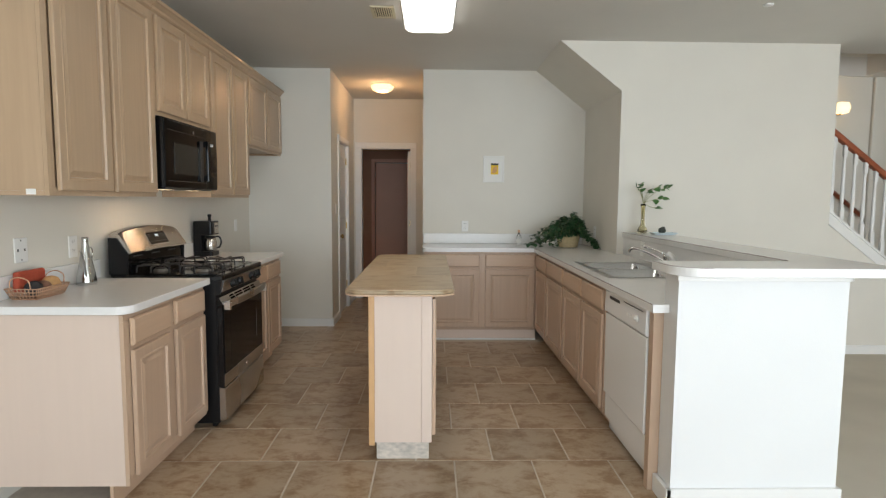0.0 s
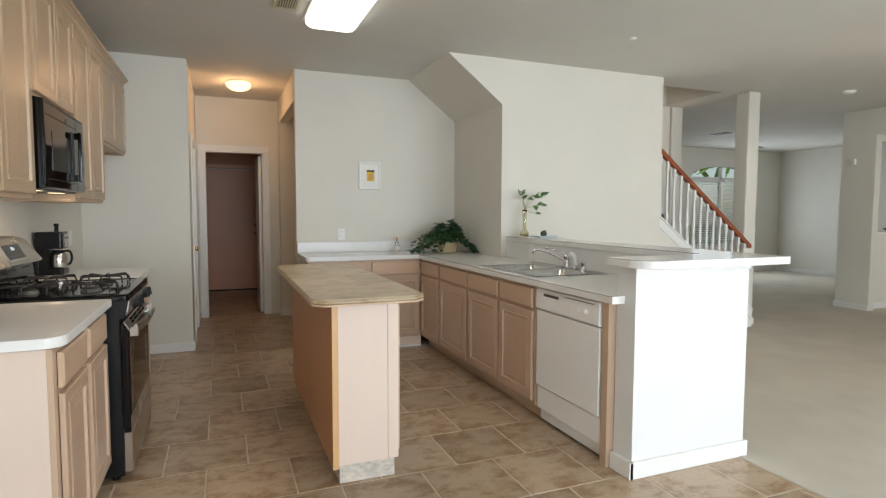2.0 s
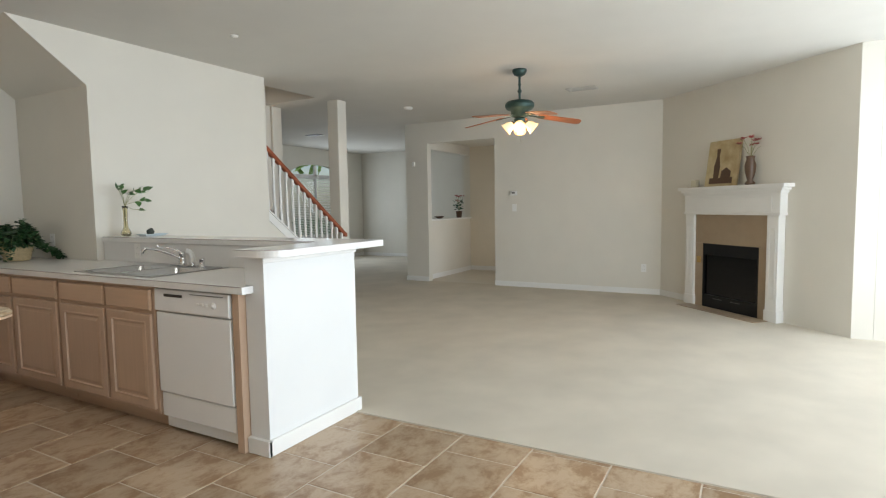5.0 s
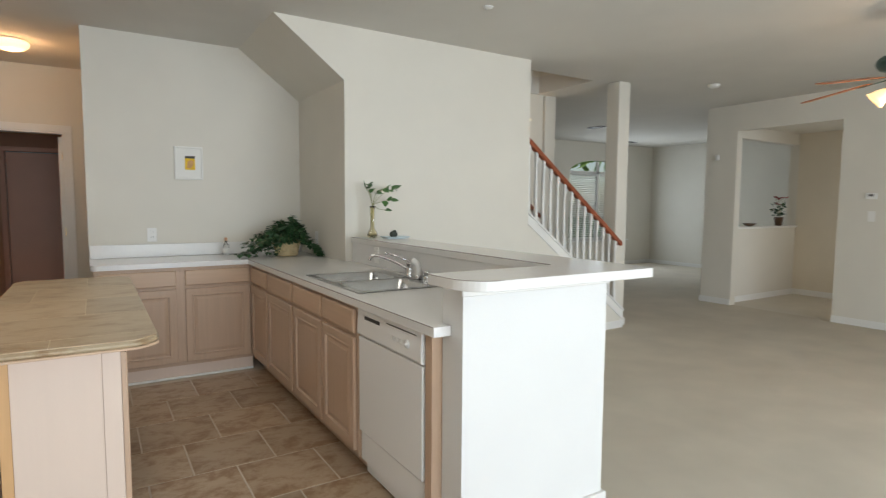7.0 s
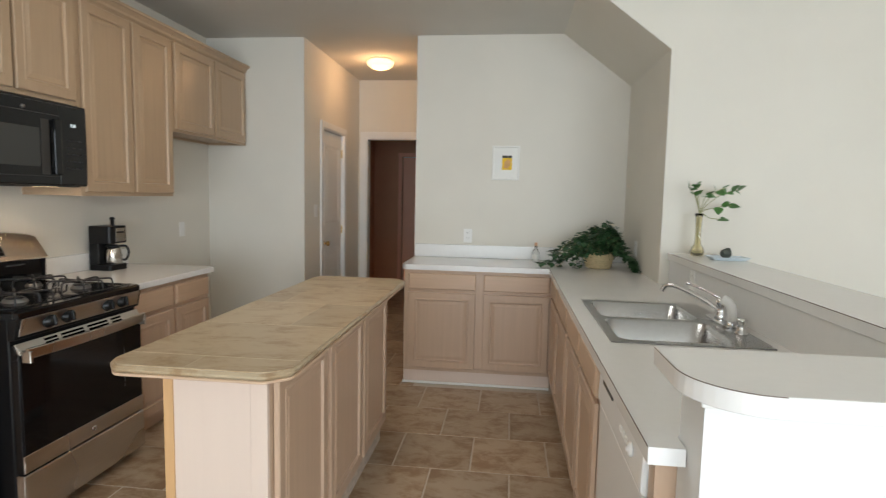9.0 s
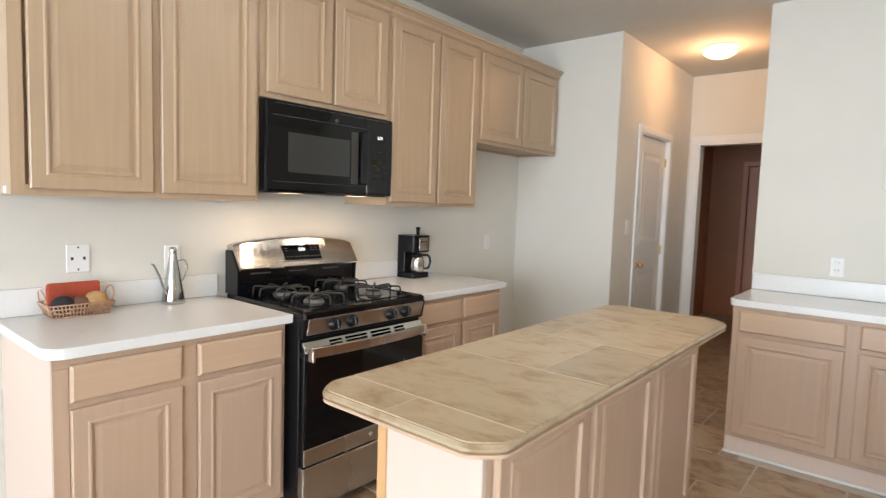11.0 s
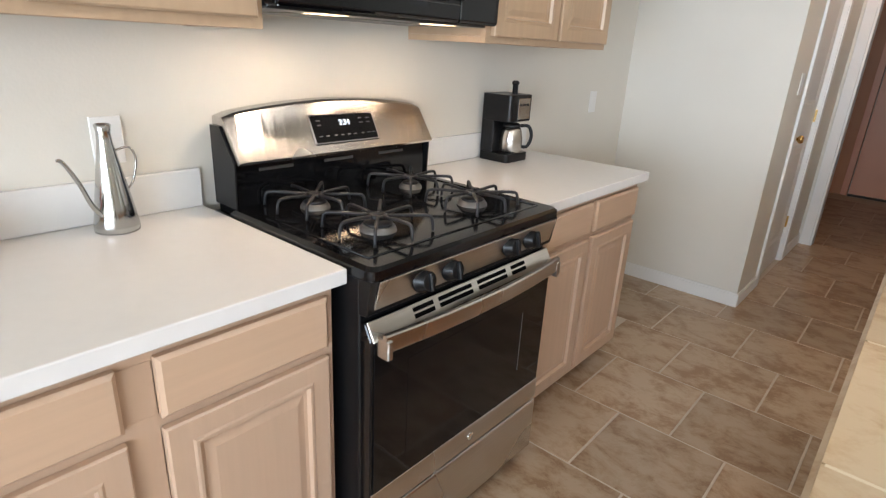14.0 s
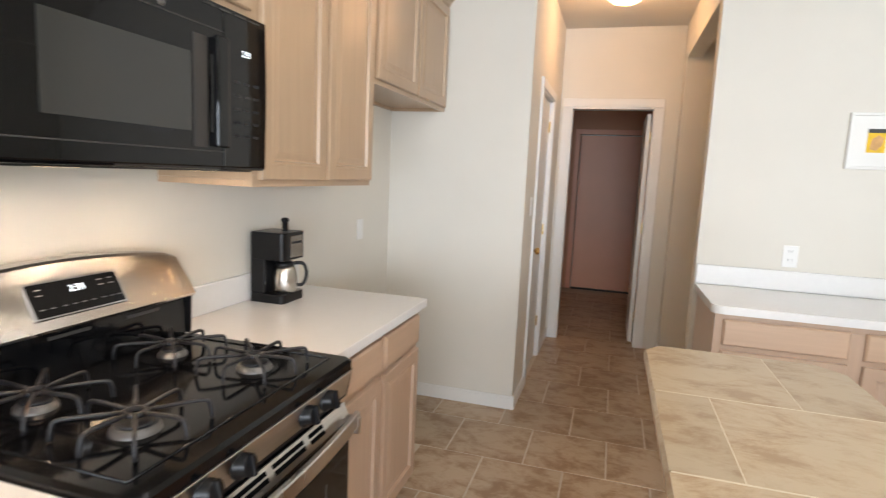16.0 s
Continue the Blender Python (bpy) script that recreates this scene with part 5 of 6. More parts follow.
for k in range(3):
    part("button", box(QX1 + 0.0035, QX1 + 0.0065, QY0 + 0.060 + 0.024 * k, QY0 + 0.074 + 0.024 * k, 1.150, 1.160), M_PLASTIC, pn)
part("filler_knob", lathe([(0.012, 1.195), (0.012, 1.232), (0.016, 1.236), (0.016, 1.244), (0.010, 1.250), (0, 1.250)], (QX1 - 0.05, QY0 + 0.09, 0), 14), M_PLASTIC, cm)
KC = (QX1 - 0.045, QY0 + 0.082)
cf = part("carafe", lathe([(0, 0.952), (0.046, 0.952), (0.050, 0.960), (0.051, 1.01), (0.044, 1.045), (0.036, 1.058), (0, 1.058)], (*KC, 0), 28), M_STEEL, cm, "brushed steel coffee carafe")
part("lid", lathe([(0.037, 1.0585), (0.039, 1.068), (0.030, 1.074), (0, 1.075)], (*KC, 0), 20), M_PLASTIC, cf)
part("handle", tube(bent([(KC[0] + 0.025, KC[1] + 0.030, 1.064), (KC[0] + 0.055, KC[1] + 0.050, 1.062), (KC[0] + 0.066, KC[1] + 0.058, 1.02), (KC[0] + 0.054, KC[1] + 0.050, 0.978), (KC[0] + 0.034, KC[1] + 0.034, 0.975)]), 0.0075, 8), M_PLASTIC, cf, "black plastic handle")

# picture on the back wall
pc = thing("framed_picture", (0.655, YB, 1.71), "small white framed print with a yellow motif", "picture")
part("frame", moved(framed(0.226, 0.282, [(0, 0), (0, 0.016), (0.003, 0.019), (0.013, 0.019), (0.017, 0.012)]), facing("-y", (0.542, YB - 0.001, 1.570))), M_PAPER, pc)
part("print", join(box(0.625, 0.705, YB - 0.0150, YB - 0.0135, 1.655, 1.765)), M_YELLOW, pc, "yellow print")
part("print_band", box(0.625, 0.705, YB - 0.0158, YB - 0.0150, 1.752, 1.772), M_DARKPRINT, pc)
part("print_shape", prism([(0.637, 1.672), (0.668, 1.664), (0.690, 1.690), (0.696, 1.725), (0.672, 1.742), (0.645, 1.722)], YB - 0.0160, YB - 0.0150, "y"), M_BREAD, pc)

# glass bottle at the back
gb = thing("glass_bottle", (0.92, 7.06, 0.914), "small clear glass bottle with a brown cap", "bottle")
part("glass", lathe([(0, 0.9145), (0.026, 0.9145), (0.028, 0.92), (0.028, 0.985), (0.022, 1.005), (0.011, 1.02), (0.010, 1.045), (0, 1.046)], (0.92, 7.06, 0), 18), M_CLEAR, gb)
part("label", lathe([(0.0285, 0.935), (0.0288, 0.936), (0.0288, 0.972), (0.0285, 0.973)], (0.92, 7.06, 0), 18), M_PAPER, gb, "pale paper label")
part("cap", lathe([(0.012, 1.042), (0.013, 1.043), (0.013, 1.066), (0.010, 1.069), (0, 1.069)], (0.92, 7.06, 0), 14), M_COPPER, gb)


def leaf(bm, at, ahead, up, size, lobes=0.0):
    """A slightly folded heart-shaped leaf."""
    ahead = ahead.normalized()
    side = ahead.cross(up).normalized() if abs(ahead.dot(up.normalized())) < 0.98 else ahead.orthogonal().normalized()
    nrm = side.cross(ahead).normalized()
    prof = ((0, 0.0), (0.12, 0.36), (0.35, 0.46 + lobes), (0.62, 0.34 - lobes), (0.85, 0.15), (1, 0))
    mid = [bm.verts.new(at + ahead * size * u - nrm * size * 0.18 * u * u) for u, _ in prof]
    for s in (-1, 1):
        edge = [mid[0]] + [bm.verts.new(at + ahead * size * u + side * (s * size * w) + nrm * size * (0.10 * w - 0.2 * u * u)) for u, w in prof[1:-1]] + [mid[-1]]
        for k in range(len(prof) - 1):
            q = [mid[k], mid[k + 1], edge[k + 1], edge[k]]
            q = [v for i, v in enumerate(q) if v not in q[:i]]
            if len(q) > 2:
                f = bm.faces.new(q if s > 0 else q[::-1])
                f.smooth = True


# ivy in a basket, in the corner of the counter
PX, PY = 1.375, 6.78
iv = thing("potted_ivy", (PX, PY, 0.914), "trailing dark green ivy in a pale wicker pot", "plant")
pot = [(0, 0.9145), (0.085, 0.9145)]
for k in range(8):
    z = 0.918 + 0.0145 * k
    pot += [(0.090 + 0.0032 * k, z), (0.097 + 0.0032 * k, z + 0.005), (0.096 + 0.0032 * k, z + 0.010)]
pot += [(0.122, 1.038), (0.112, 1.040), (0.108, 1.02), (0, 1.02)]
part("wicker_pot", lathe(pot, (PX, PY, 0), 40), M_WICKER, iv, "pale woven wicker pot")
ivy, stems = bmesh.new(), []
r2 = random.Random(11)
for k in range(54):
    a = 2 * math.pi * k / 54 + r2.uniform(-0.1, 0.1)
    reach = r2.uniform(0.10, 0.30)
    if math.cos(a) < -0.3:
        reach *= 1.35
    if math.sin(a) > 0.55:
        reach = min(reach, 0.22)
    if math.cos(a) > 0.5:
        reach = min(reach, 0.19)
    top = 1.06 + r2.uniform(0.05, 0.21) * (1.1 - reach / 0.45)
    end = max(0.935, 1.08 - reach * 0.5 * r2.uniform(0.2, 1.0)) if reach > 0.17 else top - 0.02
    p0, p3 = Vector((PX + 0.05 * math.cos(a), PY + 0.05 * math.sin(a), 1.02)), Vector((PX + reach * math.cos(a), PY + reach * math.sin(a), end))
    path = bent([p0, Vector((PX + 0.5 * reach * math.cos(a), PY + 0.5 * reach * math.sin(a), top)), p3], 6)
    stems.append(tube(path, 0.0018, 4))
    for p in path[2:]:
        for _ in range(3):
            d = Vector((r2.uniform(-1, 1), r2.uniform(-1, 1), r2.uniform(-0.5, 0.5))) + Vector((math.cos(a), math.sin(a), -0.1)) * 0.6
            q = p + Vector((r2.uniform(-1, 1), r2.uniform(-1, 1), r2.uniform(-1, 1))) * 0.018
            q.y = min(q.y, YB - 0.06)
            q.x = min(q.x, 1.57)
            q.z = max(q.z, 0.932)
            if q.y < PY - 0.06 and abs(q.x - PX) < 0.14:
                q.z = max(q.z, 1.045)
            leaf(ivy, q, d, Vector((r2.uniform(-0.4, 0.4), r2.uniform(-0.4, 0.4), 1)), r2.uniform(0.030, 0.052), 0.05)
for k in range(26):
    f = k / 25
    for _ in range(3):
        q = Vector((PX - 0.13 - 0.32 * f, PY - 0.02 - 0.10 * f + r2.uniform(-0.03, 0.03), 0.935 + 0.12 * (1 - f) ** 2 + r2.uniform(0, 0.02)))
        leaf(ivy, q, Vector((r2.uniform(-1, 0.4), r2.uniform(-1, 1), r2.uniform(-0.3, 0.3))), Vector((r2.uniform(-0.3, 0.3), r2.uniform(-0.3, 0.3), 1)), r2.uniform(0.03, 0.05), 0.05)
for k in range(26):
    f = k / 25
    for _ in range(4):
        q = Vector((min(1.595, PX + 0.10 + 0.22 * f), PY - 0.04 - 0.20 * f + r2.uniform(-0.04, 0.04), 0.935 + 0.15 * (1 - f) ** 1.5 + r2.uniform(0, 0.03)))
        leaf(ivy, q, Vector((r2.uniform(-0.6, 0.3), r2.uniform(-1, 0.4), r2.uniform(-0.4, 0.2))), Vector((r2.uniform(-0.3, 0.3), r2.uniform(-0.3, 0.3), 1)), r2.uniform(0.035, 0.055), 0.05)
tagged(part("leaves", ivy, M_LEAF, iv, "dense dark green ivy leaves"), kind="stuff")
part("stems", join(*stems), M_STEM, iv)

# bud vase with a pothos cutting, on the bar
VX, VY, VZ = 1.805, 5.93, 1.107
vs = thing("bud_vase", (VX, VY, VZ), "slender amber glass vase with pothos cuttings", "vase")
part("glass", lathe([(0, VZ + 0.0005), (0.034, VZ + 0.0005), (0.041, VZ + 0.02), (0.036, VZ + 0.045), (0.019, VZ + 0.07), (0.016, VZ + 0.13), (0.019, VZ + 0.225), (0.024, VZ + 0.25), (0.021, VZ + 0.25), (0.0155, VZ + 0.225), (0.012, VZ + 0.13), (0.014, VZ + 0.07), (0.030, VZ + 0.040), (0.034, VZ + 0.02), (0, VZ + 0.006)], (VX, VY, 0), 20), M_AMBER, vs)
twigs = []
r3 = random.Random(5)
for ex, ey, ez, n in ((-0.075, -0.02, 0.40, 3), (-0.03, 0.01, 0.42, 3), (0.03, -0.04, 0.36, 4), (0.12, -0.03, 0.40, 5), (0.20, -0.01, 0.39, 5), (0.15, -0.06, 0.30, 5), (0.10, -0.05, 0.22, 2), (-0.05, -0.05, 0.36, 3)):
    path = bent([(VX, VY, VZ + 0.05), (VX, VY, VZ + 0.24), (VX + ex * 0.5, VY + ey * 0.5, VZ + 0.06 + ez * 0.75), (VX + ex, VY + ey, VZ + ez)], 5)
    twigs.append(tube(path, 0.0022, 5))
    for k in range(n):
        bmv = bmesh.new()
        p = path[-1] if k == 0 else path[-1 - k]
        leaf(bmv, Vector(p), Vector((ex * 3 + r3.uniform(-0.7, 0.7), -0.5 + r3.uniform(-0.5, 0.5), r3.uniform(-0.5, 0.7))), Vector((r3.uniform(-0.5, 0.5), -0.6, 1)), r3.uniform(0.038, 0.058))
        part("leaf", bmv, M_POTHOS, vs)
part("stems", join(*twigs), M_STEM, vs)
dish = thing("shallow_dish", (1.95, 5.72, VZ), "pale blue rectangular glass dish", "dish")
part("tray", moved(framed(0.20, 0.13, [(0.02, 0), (0, 0.018), (0.008, 0.018), (0.022, 0.006)]), Matrix.Translation((1.80, 5.66, VZ + 0.001)) @ Matrix(((1, 0, 0, 0), (0, 0, 1, 0), (0, 1, 0, 0), (0, 0, 0, 1)))), M_DISH, dish)
bm = bmesh.new()
bmesh.ops.create_icosphere(bm, subdivisions=2, radius=1)
for v in bm.verts:
    v.co *= 1 + 0.22 * noise.noise(v.co * 1.7)
single("pebble", moved(bm, Matrix.Translation((1.905, 5.755, VZ + 0.0355)) @ Matrix.Diagonal((0.032, 0.026, 0.030, 1))), M_STONE, "dark grey-green stone in the dish", "stone")

# ---- on the ceilings ----
kl = thing("ceiling_light", (-0.03, 4.94, H), "large lit rectangular kitchen ceiling light", "ceiling light")
part("frame", box(-0.225, 0.155, 4.24, 5.64, H - 0.022, H - 0.0005, 0.004), M_TRIM, kl)
shell = bmesh.new()
loops = []
for d, z in ((0, H - 0.022), (0.0, H - 0.060), (0.02, H - 0.082), (0.05, H - 0.09)):
    pts = rounded([(-0.215 + d, 4.25 + d), (0.147 - d, 4.25 + d), (0.147 - d, 5.63 - d), (-0.215 + d, 5.63 - d)], [0.055] * 4, 5)
    loops.append([shell.verts.new((*p, z)) for p in pts])
for a, b in zip(loops, loops[1:]):
    for k in range(len(a)):
        j = (k + 1) % len(a)
        shell.faces.new((a[k], b[k], b[j], a[j]))
shell.faces.new(loops[-1])
bmesh.ops.recalc_face_normals(shell, faces=shell.faces[:])
part("diffuser", shell, M_LAMP, kl, "glowing white acrylic diffuser")


def ceiling_vent(cx, cy, sx, sy, label, mat, slats, along):
    v = thing("ceiling_vent", (cx, cy, H), label, "vent", "ceiling vents")
    part("backing", box(cx - sx / 2 + 0.01, cx + sx / 2 - 0.01, cy - sy / 2 + 0.01, cy + sy / 2 - 0.01, H - 0.004, H - 0.0005), M_SLOT, v)
    part("frame", join(box(cx - sx / 2, cx + sx / 2, cy - sy / 2, cy - sy / 2 + 0.022, H - 0.014, H - 0.0005, 0.003), box(cx - sx / 2, cx + sx / 2, cy + sy / 2 - 0.022, cy + sy / 2, H - 0.014, H - 0.0005, 0.003),
        box(cx - sx / 2, cx - sx / 2 + 0.022, cy - sy / 2, cy + sy / 2, H - 0.0135, H - 0.001), box(cx + sx / 2 - 0.022, cx + sx / 2, cy - sy / 2, cy + sy / 2, H - 0.0135, H - 0.001)), mat, v)
    for k in range(slats):
        f = (k + 0.5) / slats
        if along == "x":
            y = cy - sy / 2 + 0.022 + (sy - 0.044) * f
            part("slat", box(cx - sx / 2 + 0.022, cx + sx / 2 - 0.022, y - 0.004, y + 0.004, H - 0.013, H - 0.005), mat, v)
        else:
            x = cx - sx / 2 + 0.022 + (sx - 0.044) * f
            part("slat", box(x - 0.004, x + 0.004, cy - sy / 2 + 0.022, cy + sy / 2 - 0.022, H - 0.013, H - 0.005), mat, v)


ceiling_vent(-0.365, 5.38, 0.17, 0.25, "ivory slatted ceiling vent beside the kitchen light", M_VENT, 8, "y")
ceiling_vent(6.02, 3.24, 0.18, 0.36, "pale grey slatted ceiling vent of the living room", M_GREYVENT, 5, "y")
ceiling_vent(7.5, 8.9, 0.16, 0.32, "small ceiling vent in the dining room", M_BURNER, 5, "y")
ceiling_vent(9.8, 10.1, 0.32, 0.16, "small ceiling vent near the arched window", M_BURNER, 5, "x")
for cx, cy in ((5.95, 5.74), (2.32, 5.13)):
    sd = thing("smoke_detector", (cx, cy, H), "round white smoke detector on the ceiling", "smoke detector", "smoke detectors")
    part("case", lathe([(0, H - 0.036), (0.05, H - 0.034), (0.062, H - 0.020), (0.065, H - 0.0005), (0, H - 0.0005)] if cx > 3 else [(0, H - 0.010), (0.03, H - 0.009), (0.035, H - 0.0005), (0, H - 0.0005)], (cx, cy, 0), 24), M_PLATE, sd)
al = thing("alarm_sensor", (7.39, 6.55, 2.05), "small white motion sensor on the wall", "sensor")
part("case", box(7.352, 7.3895, 6.525, 6.575, 2.01, 2.09, 0.008, 2), M_PLATE, al)

hl = thing("hall_light", (-0.6, 7.98, H), "lit frosted glass dome light in the hall", "ceiling light")
part("rim", lathe([(0.0, H - 0.022), (0.115, H - 0.022), (0.120, H - 0.012), (0.112, H - 0.0005), (0, H - 0.0005)], (-0.6, 7.98, 0), 32), M_PLATE, hl)
dome = part("glass_dome", lathe([(0.128, H - 0.022), (0.132, H - 0.030), (0.120, H - 0.058), (0.085, H - 0.082), (0.04, H - 0.094), (0, H - 0.097)], (-0.6, 7.98, 0), 32), M_WARMGLASS, hl, "glowing frosted glass dome")
dome.visible_shadow = False

# ceiling fan
FNX, FNY = 4.70, 3.55
fan = thing("ceiling_fan", (FNX, FNY, H), "verdigris ceiling fan with cherry blades and lit glass shades", "ceiling fan")
part("canopy", lathe([(0, H - 0.0005), (0.075, H - 0.0005), (0.078, H - 0.02), (0.058, H - 0.055), (0.025, H - 0.072), (0, H - 0.072)], (FNX, FNY, 0), 24), M_GREEN, fan)
part("downrod", join(lathe([(0.012, 2.44), (0.012, H - 0.07)], (FNX, FNY, 0), 12), lathe([(0.012, 2.50), (0.022, 2.51), (0.022, 2.53), (0.012, 2.54)], (FNX, FNY, 0), 12), lathe([(0.012, 2.58), (0.018, 2.59), (0.012, 2.60)], (FNX, FNY, 0), 12)), M_GREEN, fan)
part("motor", lathe([(0, 2.435), (0.05, 2.43), (0.13, 2.412), (0.152, 2.392), (0.152, 2.350), (0.135, 2.328), (0.095, 2.316), (0.085, 2.255), (0.06, 2.245), (0, 2.245)], (FNX, FNY, 0), 32), M_GREEN, fan, "round verdigris motor housing")
part("motor_band", lathe([(0.153, 2.383), (0.156, 2.380), (0.156, 2.362), (0.153, 2.359)], (FNX, FNY, 0), 32), M_GREEN, fan)
for k in range(5):
    a = radians(-57.5 - 72 * k)
    m = Matrix.Translation((FNX, FNY, 2.285)) @ Matrix.Rotation(a, 4, "Z") @ Matrix.Rotation(radians(8), 4, "Y") @ Matrix.Rotation(radians(-11), 4, "X")
    shape_b = rounded([(0.20, -0.055), (0.665, -0.072), (0.665, 0.072), (0.20, 0.055)], [0.02, 0.05, 0.05, 0.02])
    bl = part("blade", moved(prism(shape_b, -0.004, 0.004, "z", 0.0015), m), M_BLADE, fan, "cherry-stained wooden blade")
    part("bracket", moved(join(box(0.08, 0.26, -0.016, 0.016, -0.011, -0.005, 0.002), prism([(0.20, -0.03), (0.27, -0.035), (0.27, 0.035), (0.20, 0.03)], -0.010, -0.0045)), m), M_GREEN, bl)
part("light_kit", lathe([(0, 2.245), (0.05, 2.243), (0.062, 2.225), (0.055, 2.195), (0.03, 2.175), (0.012, 2.150), (0, 2.148)], (FNX, FNY, 0), 24), M_GREEN, fan)
for k in range(4):
    a = radians(20 + 90 * k)
    m = Matrix.Translation((FNX + 0.075 * math.cos(a), FNY + 0.075 * math.sin(a), 2.185)) @ Matrix.Rotation(a, 4, "Z") @ Matrix.Rotation(radians(-50), 4, "Y") @ Matrix.Diagonal((1.1, 1.1, 0.85, 1))
    sh = part("shade", moved(lathe([(0.020, 0.0), (0.030, -0.015), (0.044, -0.05), (0.050, -0.09), (0.062, -0.118), (0.060, -0.118), (0.046, -0.09), (0.040, -0.05), (0.026, -0.015), (0.0, -0.008)], seg=20), m), M_FANGLASS, fan, "glowing frosted tulip glass shade")
    sh.visible_shadow = False
    part("socket", moved(lathe([(0, 0.02), (0.02, 0.018), (0.022, 0.001), (0, 0.001)], seg=14), m), M_GREEN, sh)
part("pull_chain", tube([(FNX + 0.03, FNY, 2.17), (FNX + 0.03, FNY, 1.98)], 0.0012, 5), M_BRASS, fan)

# ---- stairs with balustrade ----
RISE, RUN = 0.1845, 0.240
sx0 = 4.83
st = structure("stairs", join(*[box(max(1.9, sx0 - RUN * (k + 1)), sx0 - RUN * k + 0.02, 6.19, 7.295, RISE * k, RISE * (k + 1)) for k in range(12)]), M_CARPET, "carpeted stairs behind a white balustrade", "stairs")
SL = -0.770
sk_z = lambda x: 1.305 + SL * (x - 3.52)
part("stringer", join(prism([(3.52, sk_z(3.52) - 0.10), (4.965, sk_z(4.965) - 0.10), (4.965, sk_z(4.965) + 0.012), (3.52, sk_z(3.52) + 0.012)], 6.088, 6.10, "y"),
    prism([(3.52, sk_z(3.52)), (4.965, sk_z(4.965)), (4.965, sk_z(4.965) + 0.022), (3.52, sk_z(3.52) + 0.022)], 6.075, 6.205, "y")), M_TRIM, st, "white skirt board")
bal = thing("stair_balustrade", (4.2, 6.14, 0.6), "white turned balusters under a red-brown handrail", "balustrade")
rail_z = lambda x: sk_z(x) + 0.735
part("handrail", prism([(3.525, rail_z(3.525) - 0.03), (4.93, rail_z(4.93) - 0.03), (4.955, rail_z(4.93) - 0.028), (4.955, rail_z(4.93) + 0.018), (4.93, rail_z(4.93) + 0.032), (3.525, rail_z(3.525) + 0.032)], 6.112, 6.170, "y", 0.008), M_RED, bal, "red-brown stained wooden handrail")
bx = 3.585
while bx < 4.94:
    zb, zt = sk_z(bx) + 0.018, rail_z(bx) - 0.022
    bmj = join(box(bx - 0.017, bx + 0.017, 6.124, 6.158, zb, zb + 0.14, 0.002),
        lathe([(0.015, zb + 0.14), (0.019, zb + 0.155), (0.012, zb + 0.175), (0.017, zb + 0.21), (0.0165, zb + 0.30), (0.0115, zt - 0.13), (0.015, zt - 0.11), (0.011, zt - 0.10)], (bx, 6.141, 0), 10), box(bx - 0.015, bx + 0.015, 6.126, 6.156, zt - 0.10, zt, 0.002))
    part("baluster", bmj, M_TRIM, bal)
    bx += 0.098
far_rail = single("wall_handrail", tube([(2.9, 7.24, 1.30 + 1.35), (4.75, 7.24, 1.30 - 0.08)], 0.024, 10), M_RED, "red-brown handrail on the far stair wall", "handrail")
sc = thing("wall_sconce", (4.38, 7.30, 2.40), "lit wall sconce with ribbed glass above the stairs", "sconce")
part("backplate", box(4.31, 4.45, 7.275, 7.2995, 2.33, 2.47, 0.004), M_BRASS, sc)
gl = part("shade", lathe([(0.030, 2.33), (0.07, 2.34), (0.085, 2.39), (0.07, 2.44), (0.035, 2.45)], (4.38, 7.18, 0), 16), M_WARMGLASS, sc, "glowing ribbed glass shade")
gl.visible_shadow = False
part("arm", tube([(4.38, 7.28, 2.36), (4.38, 7.18, 2.335)], 0.008, 8), M_BRASS, sc)

# ---- fireplace in the diagonal corner ----
FM = Matrix.Translation((7.39, 2.47, 0)) @ Matrix(((-0.70711, -0.70711, 0, 0), (-0.70711, 0.70711, 0, 0), (0, 0, 1, 0), (0, 0, 0, 1)))
fp = thing("fireplace", FM @ Vector((1.37, 0.1, 0)), "white mantelpiece round a black firebox with tan tiles", "fireplace")


def fpart(name, bm, mat, parent, label=""):
    return part(name, moved(bm, FM @ Matrix.Translation((0.0645, 0, 0)) @ Matrix.Diagonal((0.915, 0.6, 1, 1))), mat, parent, label)


for a, b in ((0.60, 0.76), (1.98, 2.14)):
    fpart("pilaster", join(box(a, b, 0.002, 0.16, 0, 1.16, 0.004), box(a - 0.012, b + 0.012, 0.002, 0.172, 0, 0.13, 0.004), moved(framed(b - a - 0.06, 0.80, [(0, 0), (0, 0.006), (0.012, 0.006), (0.02, 0.001)]), Matrix.Translation((a + 0.03, 0.16, 0.24)))), M_TRIM, fp)
fpart("frieze", join(box(0.58, 2.16, 0.002, 0.165, 1.165, 1.40, 0.003), box(0.70, 2.04, 0.16, 0.172, 1.20, 1.36, 0.004), box(0.57, 2.17, 0.002, 0.185, 1.16, 1.19, 0.004)), M_TRIM, fp)
fpart("mantel_shelf", join(box(0.56, 2.18, 0.002, 0.19, 1.40, 1.43, 0.004), box(0.53, 2.21, 0.002, 0.215, 1.43, 1.46, 0.005), box(0.49, 2.25, 0.002, 0.25, 1.46, 1.50, 0.004)), M_TRIM, fp)
for a, b, z0, z1 in ((0.76, 0.90, 0, 0.80), (1.84, 1.98, 0, 0.80), (0.76, 1.98, 0.80, 1.16)):
    fpart("tile_facing", box(a + 0.001, b - 0.001, 0.002, 0.105, z0 + 0.001, z1 - 0.001), M_TAN, fp, "tan tile facing")
